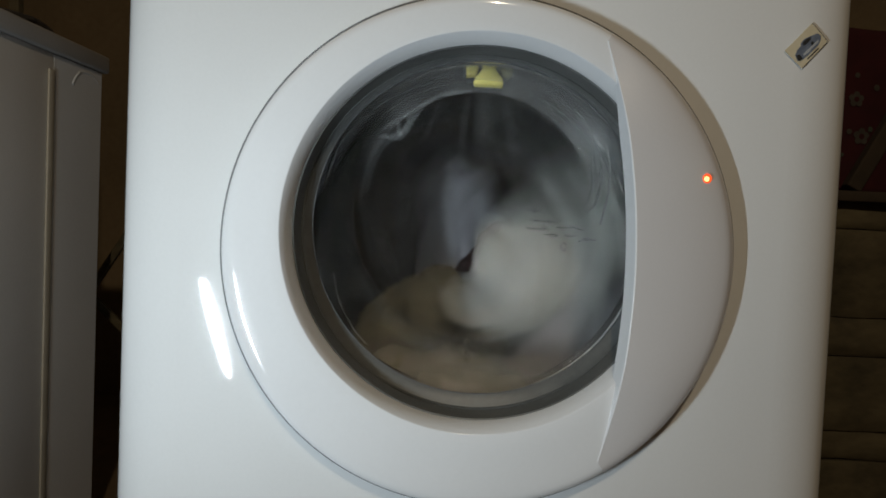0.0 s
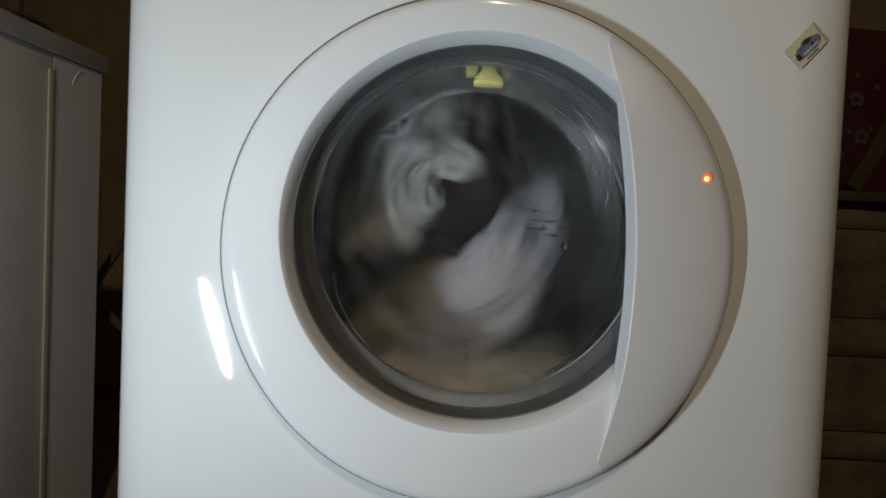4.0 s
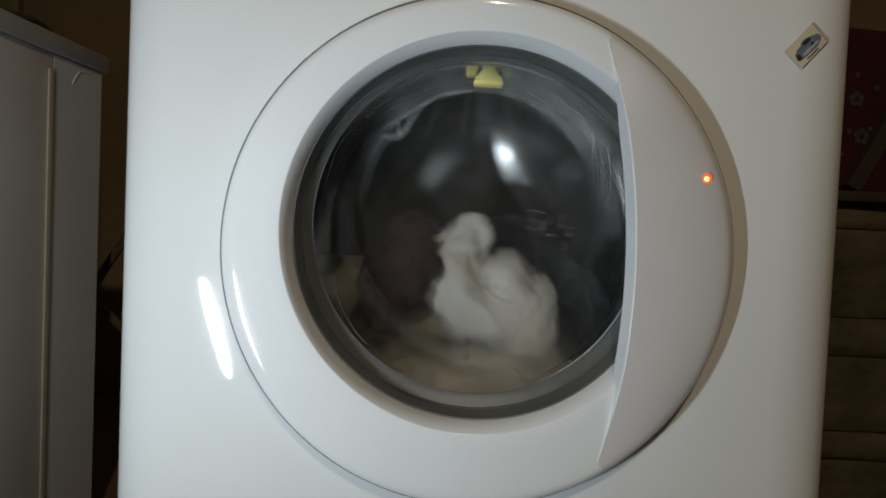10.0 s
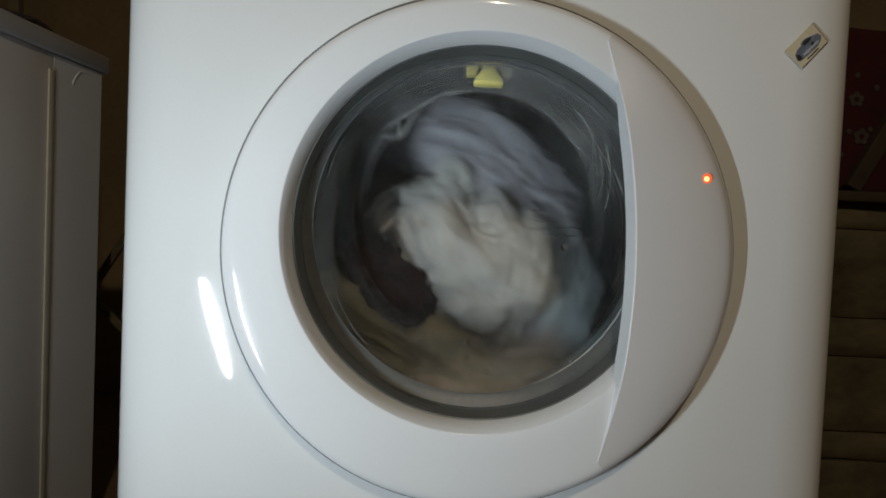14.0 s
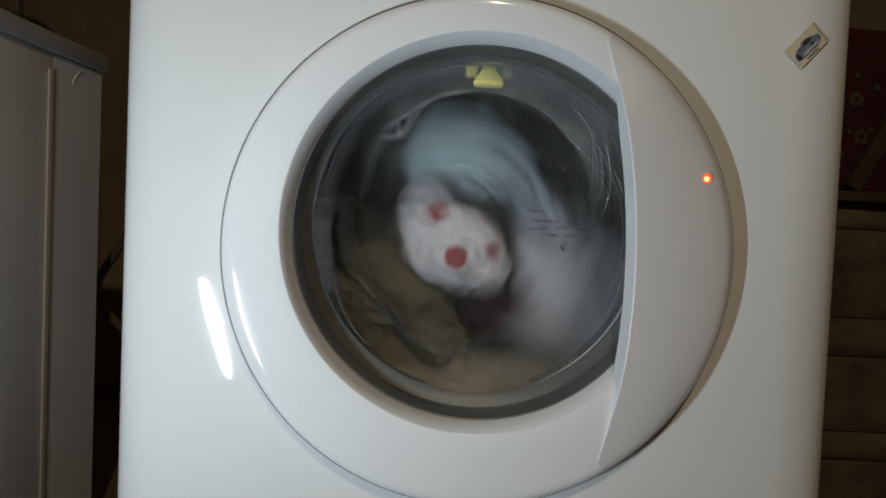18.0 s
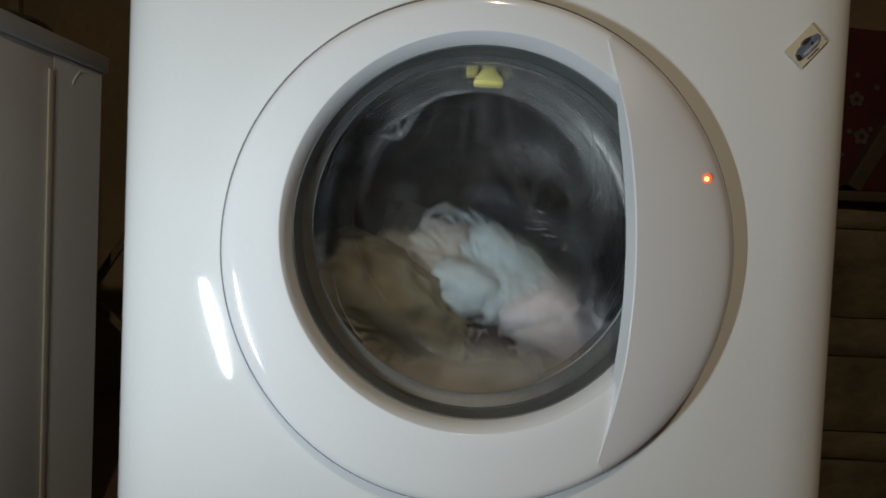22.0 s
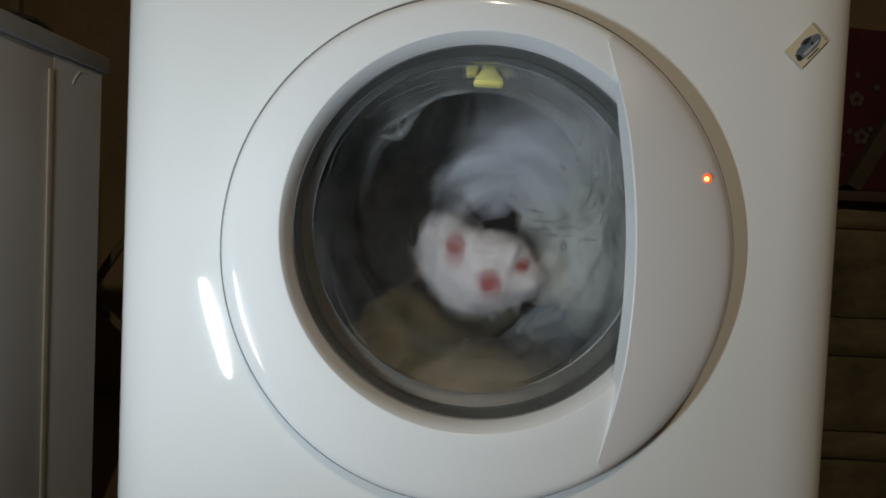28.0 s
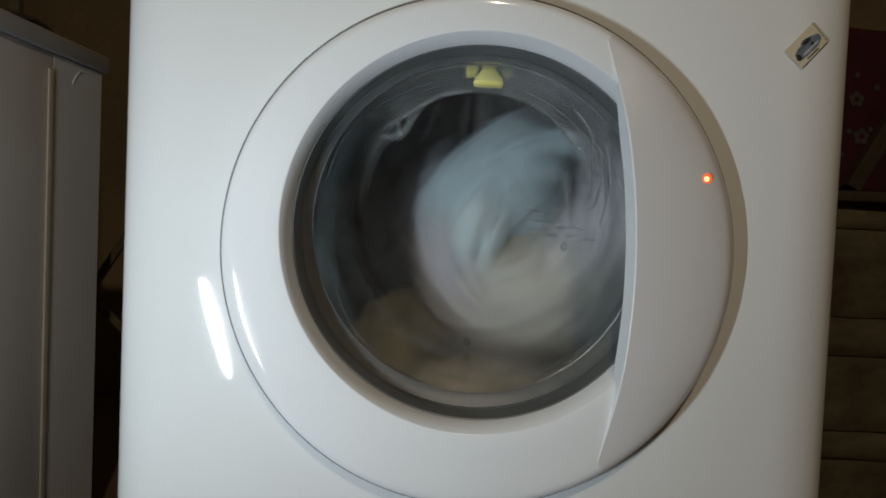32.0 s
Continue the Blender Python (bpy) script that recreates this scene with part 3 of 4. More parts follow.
def flower(x, z, r, mat):
    bm = bmesh.new()
    for k in range(5):
        a = 2 * math.pi * k / 5 + 0.3
        bmesh.ops.create_circle(bm, cap_ends=True, segments=14, radius=r * 0.42, matrix=pose(x + r * 0.62 * math.cos(a), -0.0105 - 0.0002 * k, z + r * 0.62 * math.sin(a), 90, 0, 0))
    petals = part("printed_flower", lay(bm, 0.0022), mat, cloth_red)
    bm = bmesh.new()
    bmesh.ops.create_circle(bm, cap_ends=True, segments=14, radius=r * 0.34, matrix=pose(x, -0.0118, z, 90, 0, 0))
    part("flower_heart", lay(bm, 0.0030), REDCLOTH, petals)


for x, z, r in ((0.075, 0.171, 0.014), (0.088, 0.104, 0.015), (0.150, 0.140, 0.016), (0.21, 0.06, 0.018), (0.16, 0.225, 0.017), (0.28, 0.17, 0.018)):
    flower(x, z, r, PETAL)
for i, (x, z, r) in enumerate(((0.075, 0.215, 0.005), (0.115, 0.195, 0.006), (0.105, 0.118, 0.005), (0.065, 0.112, 0.005), (0.10, 0.045, 0.006), (0.055, 0.07, 0.004), (0.14, 0.09, 0.006), (0.19, 0.18, 0.005))):
    bm = bmesh.new()
    bmesh.ops.create_circle(bm, cap_ends=True, segments=12, radius=r, matrix=pose(x, -0.0112, z, 90, 0, 0))
    part("printed_dot", lay(bm, 0.0022), (PETAL, GREENDOT)[i % 3 == 2], cloth_red)
bm = block(-0.014, 0.014, -0.012, 0.012, -0.18, 0.18, 0.003)
tagged(part("wooden_stick", bm, BOARD, smooth=False), "brown wooden stick leaning by the cloth on the ledge", "stick").matrix_world = pose(0.775, 0.765, 0.770, 0, 28, 0)

# ---- sticker on the front sheet ----
sticker = thing("sticker", "small cream sticker with a blue-grey car picture, stuck on the front", "sticker", (0.2547, -0.0012, 0.6785))
sticker.rotation_euler = (0, radians(-47.8), 0)
SW, SH = 0.0156, 0.0100
part("paper", slab([(-SW, -SH), (SW, -SH), (SW, SH), (-SW, SH)], -0.0004, 0.0004), PAPER, sticker)
for f in [(SW - 0.0004, SW, -SH, SH), (-SW, SW, -SH, -SH + 0.0004)]:
    part("border", slab([(f[0], f[2]), (f[1], f[2]), (f[1], f[3]), (f[0], f[3])], -0.0006, -0.0003), BOARD, sticker)
part("car_picture", slab([(-0.0123, 0.0017), (-0.0078, 0.0035), (-0.0044, 0.0036), (-0.002, 0.0055), (0.0024, 0.0054), (0.0072, 0.0037), (0.0128, 0.0013), (0.0139, -0.0019), (0.0113, -0.0046), (0.0065, -0.0062), (-0.0048, -0.0058), (-0.0113, -0.0051), (-0.0142, -0.0031)], -0.0007, -0.0003), CARBLUE, sticker)
part("car_bonnet", slab([(-0.0071, -0.0021), (0.0095, -0.0028), (0.009, -0.0043), (-0.0081, -0.004)], -0.0009, -0.0006), CARLIGHT, sticker)
for outline in ([(-0.0018, 0.0045), (0.0022, 0.0048), (0.0064, 0.0034), (0.0051, 0.0018), (0.0003, 0.0015), (-0.0026, 0.0025)], [(-0.012, 0.001), (-0.0095, -0.0005), (-0.0101, -0.0044), (-0.0122, -0.0046), (-0.0138, -0.0031)], [(0.0033, 0.0), (0.0053, -0.0004), (0.0052, -0.0024), (0.0028, -0.0028)]):
    part("car_detail", slab(outline, -0.0010, -0.0006), INK, sticker)
part("print_bar", slab([(-0.007, -0.0071), (0.0057, -0.0074), (0.0055, -0.0084), (-0.0073, -0.0081)], -0.0007, -0.0003), INK, sticker)

for ob in sticker.children:
    bm = bmesh.new()
    bm.from_mesh(ob.data)
    bmesh.ops.triangulate(bm, faces=bm.faces[:])
    bmesh.ops.subdivide_edges(bm, edges=bm.edges[:], cuts=3, use_grid_fill=True)
    for v in bm.verts:
        across = sticker.location.x + v.co.x * math.cos(radians(47.8)) - v.co.z * math.sin(radians(47.8)) - (HALF - ROLL)
        if across > 0:
            v.co.y += ROLLBACK * (1 - math.sqrt(1 - min(0.99, across / ROLL) ** 2))
    bm.to_mesh(ob.data)
    bm.free()

# ---- soap foam on the glass and water running down it ----
foam = thing("foam_patch", "ragged grey-white soap foam clinging to the glass bowl", "foam", (0, 0.106, 0))
for pts, rad in (([(-0.1022, 0.6051), (-0.0828, 0.6028), (-0.0738, 0.6047), (-0.0657, 0.6174), (-0.0556, 0.6327), (-0.0448, 0.6416)], 0.0042),
    ([(-0.0557, 0.6337), (-0.0411, 0.6434), (-0.0279, 0.6471), (-0.0088, 0.6501)], 0.0026),
    ([(-0.1001, 0.6068), (-0.0881, 0.6137), (-0.0760, 0.6212), (-0.0630, 0.6286), (-0.0532, 0.6376)], 0.0032),
    ([(-0.0781, 0.6195), (-0.0767, 0.6121), (-0.0780, 0.6040)], 0.0026),
    ([(-0.0655, 0.6264), (-0.0685, 0.6199), (-0.0661, 0.6147)], 0.0026),
    ([(-0.0406, 0.6445), (-0.0247, 0.6478), (-0.0077, 0.6512)], 0.0014),):
    path = [p + 0.0012 * Vector((noise.noise(p * 300), 0, noise.noise(p * 300 + Vector((5, 5, 5))))) for p in spline([(x, 0.0, z) for x, z in pts], 8)]
    n = len(path)
    part("foam_strand", tube_along(path, [rad * (0.55 + 0.45 * math.sin(math.pi * i / (n - 1))) * (0.8 + 0.4 * noise.noise((i * 0.7, rad * 900, 0))) for i in range(n)], 8, 0.35), FOAM, foam)

runs = thing("water_runs", "soft soapy streaks of water running down the glass", "water", (0, 0.1068, 0))
VEILS = (([(0.003, 0.6500), (0.004, 0.6200), (0.006, 0.5850), (0.004, 0.5450)], 0.017, 1.0),
    ([(-0.012, 0.6450), (-0.016, 0.6100), (-0.014, 0.5750)], 0.007, 0.8),
    ([(0.022, 0.6470), (0.030, 0.6120), (0.036, 0.5750), (0.046, 0.5420)], 0.010, 0.8),
    ([(0.014, 0.6000), (0.030, 0.5700), (0.052, 0.5400), (0.066, 0.5180)], 0.012, 0.6),
    ([(-0.040, 0.6380), (-0.047, 0.6150), (-0.056, 0.5950)], 0.004, 0.9),
    ([(0.050, 0.6400), (0.066, 0.6180), (0.076, 0.5900)], 0.006, 0.5))
FILMS = ([(0.020, 0.6420), (0.045, 0.6330), (0.066, 0.6210), (0.082, 0.6080), (0.095, 0.6030)], [(-0.070, 0.6080), (-0.085, 0.5960), (-0.097, 0.5750), (-0.103, 0.5480)])
for pts in FILMS:
    path = spline([(x, 0.0, z) for x, z in pts], 8)
    bm = bmesh.new()
    fade, rows = [], []
    for i, p in enumerate(path):
        out = Vector((p.x, 0, p.z - HOLE - 0.022)).normalized()
        row = []
        for j in range(9):
            t = j / 8
            q = p + out * (0.016 * t * (1 + 0.4 * noise.noise((i * 0.3, 3.0, 0)))) + 0.002 * Vector((noise.noise((i * 0.4, 1, 0)), 0, noise.noise((i * 0.4, 2, 0))))
            row.append(bm.verts.new(q))
            fade.append((0.75 - 0.55 * t) * min(1.0, 8 * t + 0.15) * math.sin(math.pi * min(1.0, 0.12 + 0.76 * i / (len(path) - 1))))
        rows.append(row)
    for p, q in zip(rows, rows[1:]):
        for j in range(8):
            bm.faces.new((p[j], p[j + 1], q[j + 1], q[j]))
    run = part("soap_film", bm, FILM, runs)
    run.data.attributes.new("thickness", "FLOAT", "POINT").data.foreach_set("value", fade)
    run.visible_shadow = False
for pts, rad, strength in VEILS:
    path = spline([(x, 0.0, z) for x, z in pts], 10)
    n = len(path) - 1
    bm = bmesh.new()
    fade, rows = [], []
    for i, p in enumerate(path):
        row = []
        for j in range(13):
            t = j / 6 - 1
            edge = rad * (0.55 + 0.6 * i / n) * (1 + 0.3 * noise.noise((i * 0.25, rad * 700, t)))
            row.append(bm.verts.new((p.x + t * edge, 0.0, p.z)))
            fade.append(strength * (1 - t * t) ** 2 * min(1.0, 5.0 * i / n + 0.1) * (1 - i / n) ** 0.7 * (0.75 + 0.5 * noise.noise((t * 3.5, i * 0.12, rad * 300))))
        rows.append(row)
    for p, q in zip(rows, rows[1:]):
        for j in range(12):
            bm.faces.new((p[j], p[j + 1], q[j + 1], q[j]))
    run = part("water_run", bm, FILM, runs)
    run.data.attributes.new("thickness", "FLOAT", "POINT").data.foreach_set("value", fade)
    run.visible_shadow = False

# clear beads added for the bright lines that the bowl edge refracts
glints = thing("water_rills", "clear wavy beads and drops added for glints on the glass bowl", "water", (0, 0, 0))
EDGE_GLINTS = (([(0.0984, 0.0708, 0.6147), (0.1030, 0.0838, 0.6020), (0.1041, 0.0914, 0.5871), (0.1065, 0.0938, 0.5691), (0.1054, 0.0958, 0.5560), (0.0994, 0.0968, 0.5436)], 0.0007),
    ([(0.1048, 0.0842, 0.5985), (0.1077, 0.0900, 0.5820), (0.1109, 0.0904, 0.5728), (0.1119, 0.0866, 0.5793), (0.1091, 0.0812, 0.5943)], 0.0007),
    ([(0.1103, 0.0794, 0.5932), (0.1142, 0.0876, 0.5702), (0.1117, 0.0928, 0.5562), (0.1085, 0.0948, 0.5440), (0.1016, 0.0964, 0.5416)], 0.0006),
    ([(0.1110, 0.0644, 0.6005), (0.1181, 0.0760, 0.5790), (0.1200, 0.0836, 0.5614), (0.1178, 0.0886, 0.5443), (0.1150, 0.0916, 0.5285)], 0.0007),)
FRONT_GLINTS = (([(0.0460, 0.0996, 0.5392), (0.0566, 0.0992, 0.5391), (0.0651, 0.0990, 0.5368)], 0.0005),
    ([(0.0640, 0.0988, 0.5166), (0.0778, 0.0984, 0.5161)], 0.0007),
    ([(0.0957, 0.0966, 0.5117), (0.1029, 0.0958, 0.5141), (0.1112, 0.0924, 0.5136)], 0.0006),
    ([(0.0897, 0.0964, 0.5879), (0.0949, 0.0958, 0.5871)], 0.0007),
    ([(0.0755, 0.0982, 0.5822), (0.0830, 0.0978, 0.5777)], 0.0008),
    ([(0.0500, 0.0995, 0.5300), (0.0660, 0.0991, 0.5290), (0.0800, 0.0983, 0.5305)], 0.0006),
    ([(0.0470, 0.0996, 0.5225), (0.0580, 0.0993, 0.5215), (0.0680, 0.0988, 0.5225)], 0.0006),
    ([(0.0750, 0.0985, 0.5235), (0.0900, 0.0970, 0.5245), (0.1000, 0.0961, 0.5225)], 0.0006),
    ([(0.0830, 0.0979, 0.5165), (0.0940, 0.0968, 0.5172)], 0.0005),
    ([(0.0269, 0.0952, 0.6442), (0.0494, 0.0915, 0.6378), (0.0675, 0.0952, 0.6238), (0.0819, 0.0952, 0.6075), (0.0908, 0.0952, 0.5994)], 0.0006),
    ([(0.0908, 0.0952, 0.5994), (0.0946, 0.0915, 0.608), (0.0925, 0.082, 0.6206)], 0.0005),
    ([(0.0802, 0.0704, 0.6325), (0.0927, 0.0720, 0.6207), (0.0997, 0.0768, 0.6109)], 0.0008),)
SIDE_GLINTS = (([(-0.1258, 0.0550, 0.4771), (-0.1184, 0.0454, 0.4533), (-0.1044, 0.0400, 0.4298), (-0.0914, 0.0384, 0.4159)], 0.0009),
    ([(-0.1318, 0.0328, 0.4687), (-0.1220, 0.0234, 0.4411), (-0.1042, 0.0234, 0.4154)], 0.0008),
    ([(-0.1055, 0.0508, 0.6121), (-0.1234, 0.0444, 0.5861), (-0.1348, 0.0472, 0.5515)], 0.0007),
    ([(0.1200, 0.0706, 0.5787), (0.1265, 0.0664, 0.5636), (0.1290, 0.0646, 0.5561)], 0.0009),)
for pts, rad in [(p, 1.6 * r) for p, r in EDGE_GLINTS + FRONT_GLINTS] + list(SIDE_GLINTS):
    path = spline(pts, 8)
    n = len(path)
    part("rill", tube_along(path, [rad * (0.5 + 0.5 * math.sin(math.pi * i / (n - 1)) + 0.5 * noise.noise((i * 0.5, rad * 5000, 2))) for i in range(n)], 10, 0.85), CLEAR, glints).visible_shadow = False
# drops placed to give the lamps' reflected sparkles on the glass
for x, y, z, r in ((0.0835, 0.0978, 0.5063, 0.0042), (-0.0039, 0.0850, 0.4141, 0.0038), (-0.0042, 0.0705, 0.4024, 0.0030), (-0.0834, 0.0983, 0.5059, 0.0016), (0.0637, 0.0993, 0.5240, 0.0018), (0.0540, 0.0997, 0.5385, 0.0016), (0.0799, 0.0983, 0.5787, 0.0015), (0.0907, 0.0965, 0.5896, 0.0015), (-0.1091, 0.0935, 0.5107, 0.0015), (-0.0278, 0.0993, 0.5973, 0.0013), (0.0840, 0.0985, 0.5180, 0.0014), (-0.0060, 0.0999, 0.5724, 0.0012), (-0.0883, 0.0611, 0.4285, 0.0014), (-0.0073, 0.0349, 0.3799, 0.0014), (0.0323, 0.0999, 0.5492, 0.0012), (-0.0579, 0.0983, 0.6070, 0.0013), (0.0284, 0.0985, 0.4596, 0.0014), (0.0852, 0.0365, 0.4095, 0.0015), (-0.0914, 0.0969, 0.4970, 0.0012), (-0.0383, 0.0999, 0.5206, 0.0011), (0.0164, 0.0993, 0.6024, 0.0011)):
    bm = bmesh.new()
    bmesh.ops.create_uvsphere(bm, u_segments=14, v_segments=8, radius=r)
    for v in bm.verts:
        v.co = (v.co.x * 0.8 + x, v.co.y * 0.5 + y, v.co.z + z)
    part("drop", bm, CLEAR, glints).visible_shadow = False

# ---- laundry ----


def fold_line(q, width):
    """A narrow rounded pinch along the zero lines of a noise field."""
    n = noise.noise(q) / width
    return math.exp(-n * n)


def crumple(a, b, c, seed, sub=6, creases=1.0):
    """A crumpled wet bundle of cloth, about 2a by 2b and 2c deep: soft lumps, pinched folds and fine creases."""
    bm = bmesh.new()
    bmesh.ops.create_icosphere(bm, subdivisions=sub, radius=1.0)
    o = Vector((seed * 7.3, seed * 3.1, seed * 5.7))
    ox, oy = o + Vector((9, 0, 0)), o + Vector((0, 9, 0))
    for v in bm.verts:
        p = v.co.copy()
        w = p + 0.42 * Vector((noise.noise(p * 1.4 + o), noise.noise(p * 1.4 + ox), noise.noise(p * 1.4 + oy)))
        w += 0.10 * Vector((noise.noise(p * 4.2 + oy), noise.noise(p * 4.2 + o), noise.noise(p * 4.2 + ox)))
        k = 0.80 + 0.34 * noise.noise(w * 1.15 + o) + 0.10 * noise.noise(p * 2.6 - ox)
        k += creases * 0.080 * fold_line(Vector((w.x * 1.5, w.y * 2.2, w.z * 2.4)) + o, 0.16)
        k += creases * 0.052 * fold_line(Vector((w.x * 3.0 + w.z, w.y * 3.6, w.z * 3.4 - w.x)) - o, 0.13)
        k += creases * 0.020 * fold_line(Vector((w.x * 5.5 - w.z * 2, w.y * 6.0, w.z * 6.5)) + ox, 0.13)
        k += creases * 0.030 * abs(noise.noise(w * 4.4 - oy))
        v.co = (p.x * a * k, p.y * c * k, p.z * b * k)
    return bm


def drape(length, width, seed, bend=0.5, nx=46, nz=30):
    """A trailing fold of cloth: a pleated strip that bends and narrows, with a hem."""
    bm = bmesh.new()
    o = Vector((seed * 2.7, seed * 4.9, seed * 1.3))
    g = []
    for i in range(nx + 1):
        s = i / nx
        th = bend * s
        row = []
        for j in range(nz + 1):
            t = j / nz * 2 - 1
            wd = width * (0.55 + 0.5 * math.sin(math.pi * (0.18 + 0.72 * s))) * (1 + 0.25 * noise.noise(Vector((s * 3, t, seed))))
            x = length * (math.sin(th) / bend if bend else s) + 0.012 * noise.noise(Vector((t * 2, s * 2, seed + 5)))
            z = length * ((1 - math.cos(th)) / bend if bend else 0) + t * wd * math.cos(th)
            pleat = math.sin(t * 7 + 4 * noise.noise(Vector((s * 1.5, t * 1.5, seed))) + seed) * 0.0075 + 0.007 * (1 - 2 * math.sqrt(noise.noise(Vector((s * 2.2, t * 5, 1)) + o) ** 2 + 0.008))
            y = pleat + 0.02 * t * t + 0.02 * noise.noise(Vector((s * 2, t * 1.2, 4)) + o)
            row.append(bm.verts.new((x - t * wd * math.sin(th), y, z)))
        g.append(row)
    for i in range(nx):
        for j in range(nz):
            bm.faces.new((g[i][j], g[i + 1][j], g[i + 1][j + 1], g[i][j + 1]))
    return bm


def roll(points, radii, seed, depth=0.85, sides=32):
    """A plump roll of wet cloth along a line, with rounded ends, long soft folds and small cross wrinkles."""
    path = spline(points, 12)
    n = len(path) - 1
    bm = bmesh.new()
    rings = []
    for i, p in enumerate(path):
        s = i / n
        along = (path[min(i + 1, n)] - path[max(i - 1, 0)]).normalized()
        side = along.cross(Vector((0, 1, 0))).normalized()
        front = side.cross(along)
        at = s * (len(radii) - 1)
        j = min(int(at), len(radii) - 2)
        r = (radii[j] + (radii[j + 1] - radii[j]) * (at - j)) * (1 - abs(2 * s - 1) ** 5) ** 0.5 + 0.0004
        ring = []
        for k in range(sides):
            a = 2 * math.pi * k / sides
            q = Vector((math.cos(a) * 1.4, math.sin(a) * 1.4, s * 3.2 + seed * 3))
            d = 1 + 0.26 * noise.noise(q) + 0.12 * fold_line(Vector((q.x * 1.3, q.y * 1.3, q.z * 1.6)), 0.18) - 0.10 * fold_line(Vector((q.x, q.y + 4, q.z * 2.6 + q.x)), 0.14)
            ring.append(bm.verts.new(p + (side * math.cos(a) + front * math.sin(a) * depth) * r * d))
        rings.append(ring)
    for p, q in zip(rings, rings[1:]):
        for k in range(sides):
            bm.faces.new((p[k], p[(k + 1) % sides], q[(k + 1) % sides], q[k]))
    bm.faces.new(rings[0])
    bm.faces.new(rings[-1][::-1])
    bmesh.ops.recalc_face_normals(bm, faces=bm.faces[:])
    return bm


def garment(name, label, mat, a, b, c, seed, folds, creases=1.0):
    """A wet garment: a bundle and trailing folds, each a rigid piece."""
    e = thing(name, label, "garment", (0, DRUMY + 0.06, DRUMZ - 0.1))
    part("bundle", crumple(a, b, c, seed, 6, creases), mat, e, crease=170)
    made = []
    for i, (x, z, length, width, turn, bend) in enumerate(folds):
        ob = part("fold", drape(length, width, seed + 3.3 * i, bend), mat, e, crease=170)
        ob.modifiers.new("thick", "SOLIDIFY").thickness = 0.0016
        made.append((ob, x, (-0.016, 0.014, -0.006)[i % 3] * c / 0.05, z, turn))
    return e, made


tagged(part("folded_rag", crumple(0.046, 0.017, 0.085, 9, 4, 0.8), RAG, crease=170), "crumpled dark rag lying on the appliance top", "rag").location = (-0.634, 0.43, 0.7685)
tagged(part("wooden_post", block(-0.0075, 0.0075, -0.0075, 0.0075, 0.0, 0.26, 0.002), TIMBER, smooth=False), "pale brown wooden stick standing on the appliance top", "stick").location = (-0.655, 0.475, 0.7575)

cream, cream_folds = garment("cream_shirt", "crumpled wet cream-white cotton shirt in the drum", CREAM, 0.112, 0.076, 0.050, 1,
                             [(-0.03, 0.02, 0.079, 0.041, 200, 0.9), (0.03, -0.01, 0.072, 0.045, -20, -0.8)], 0.75)
part("collar", roll([(-0.062, -0.010, 0.030), (-0.0690, -0.012, 0.0530), (-0.0620, -0.012, 0.0660), (-0.0480, -0.012, 0.0650), (-0.0375, -0.011, 0.0520), (-0.036, -0.008, 0.034)], (0.007, 0.0065, 0.0060, 0.0060, 0.0065, 0.008), 1.0), CREAM, cream, crease=170)
part("cuff", roll([(-0.066, -0.012, 0.035), (-0.0500, -0.015, 0.0370), (-0.034, -0.012, 0.040)], (0.0085, 0.011, 0.010), 2.0), CREAM, cream, crease=170)
part("inner_fold", roll([(-0.060, -0.006, 0.068), (-0.0570, -0.010, 0.0540), (-0.052, -0.009, 0.036)], (0.006, 0.0105, 0.015), 2.6), CREAM, cream, crease=170)
part("rolled_hem", roll([(0.0240, -0.010, 0.0600), (0.046, -0.016, 0.0530), (0.0557, -0.020, 0.0271), (0.0559, -0.022, 0.0012), (0.064, -0.022, -0.0177)], (0.012, 0.015, 0.013, 0.015, 0.011), 3.0, 0.7), CREAM, cream, crease=170)
part("rolled_hem", roll([(0.0597, -0.018, 0.050), (0.0727, -0.020, 0.0344), (0.0785, -0.021, 0.0119), (0.0750, -0.021, -0.0117)], (0.006, 0.006, 0.007, 0.006), 4.0), CREAM, cream, crease=170)
blue, blue_folds = garment("blue_shirt", "crumpled wet pale blue cotton shirt in the drum", BLUE, 0.090, 0.062, 0.044, 2,
                           [(-0.03, 0.01, 0.060, 0.041, 185, 0.7), (0.03, 0.0, 0.080, 0.041, 0, -0.7)], 0.7)
part("rolled_sleeve", roll([(0.080, -0.020, 0.026), (0.0620, -0.026, 0.021), (0.0410, -0.032, 0.012), (0.014, -0.030, -0.004)], (0.014, 0.018, 0.017, 0.012), 5.0, 0.6), BLUE, blue, crease=170)
part("rolled_sleeve", roll([(0.0740, -0.018, 0.0390), (0.0520, -0.023, 0.0400), (0.0340, -0.026, 0.0290), (0.016, -0.026, 0.018)], (0.010, 0.014, 0.014, 0.010), 6.0, 0.6), BLUE, blue, crease=170)
pink, pink_folds = garment("spotted_top", "wet pinkish-white top with red spots in the drum", PINK, 0.078, 0.056, 0.044, 3,
                           [(-0.02, 0.01, 0.044, 0.032, 170, 0.4), (0.02, -0.01, 0.036, 0.026, -85, 0.4)], 0.7)
part("rolled_hem", roll([(-0.0600, 0.028, 0.004), (-0.0399, 0.030, -0.0160), (-0.0198, 0.030, -0.0300), (0.004, 0.026, -0.0300)], (0.014, 0.017, 0.017, 0.013), 7.0), PINK, pink, crease=170)
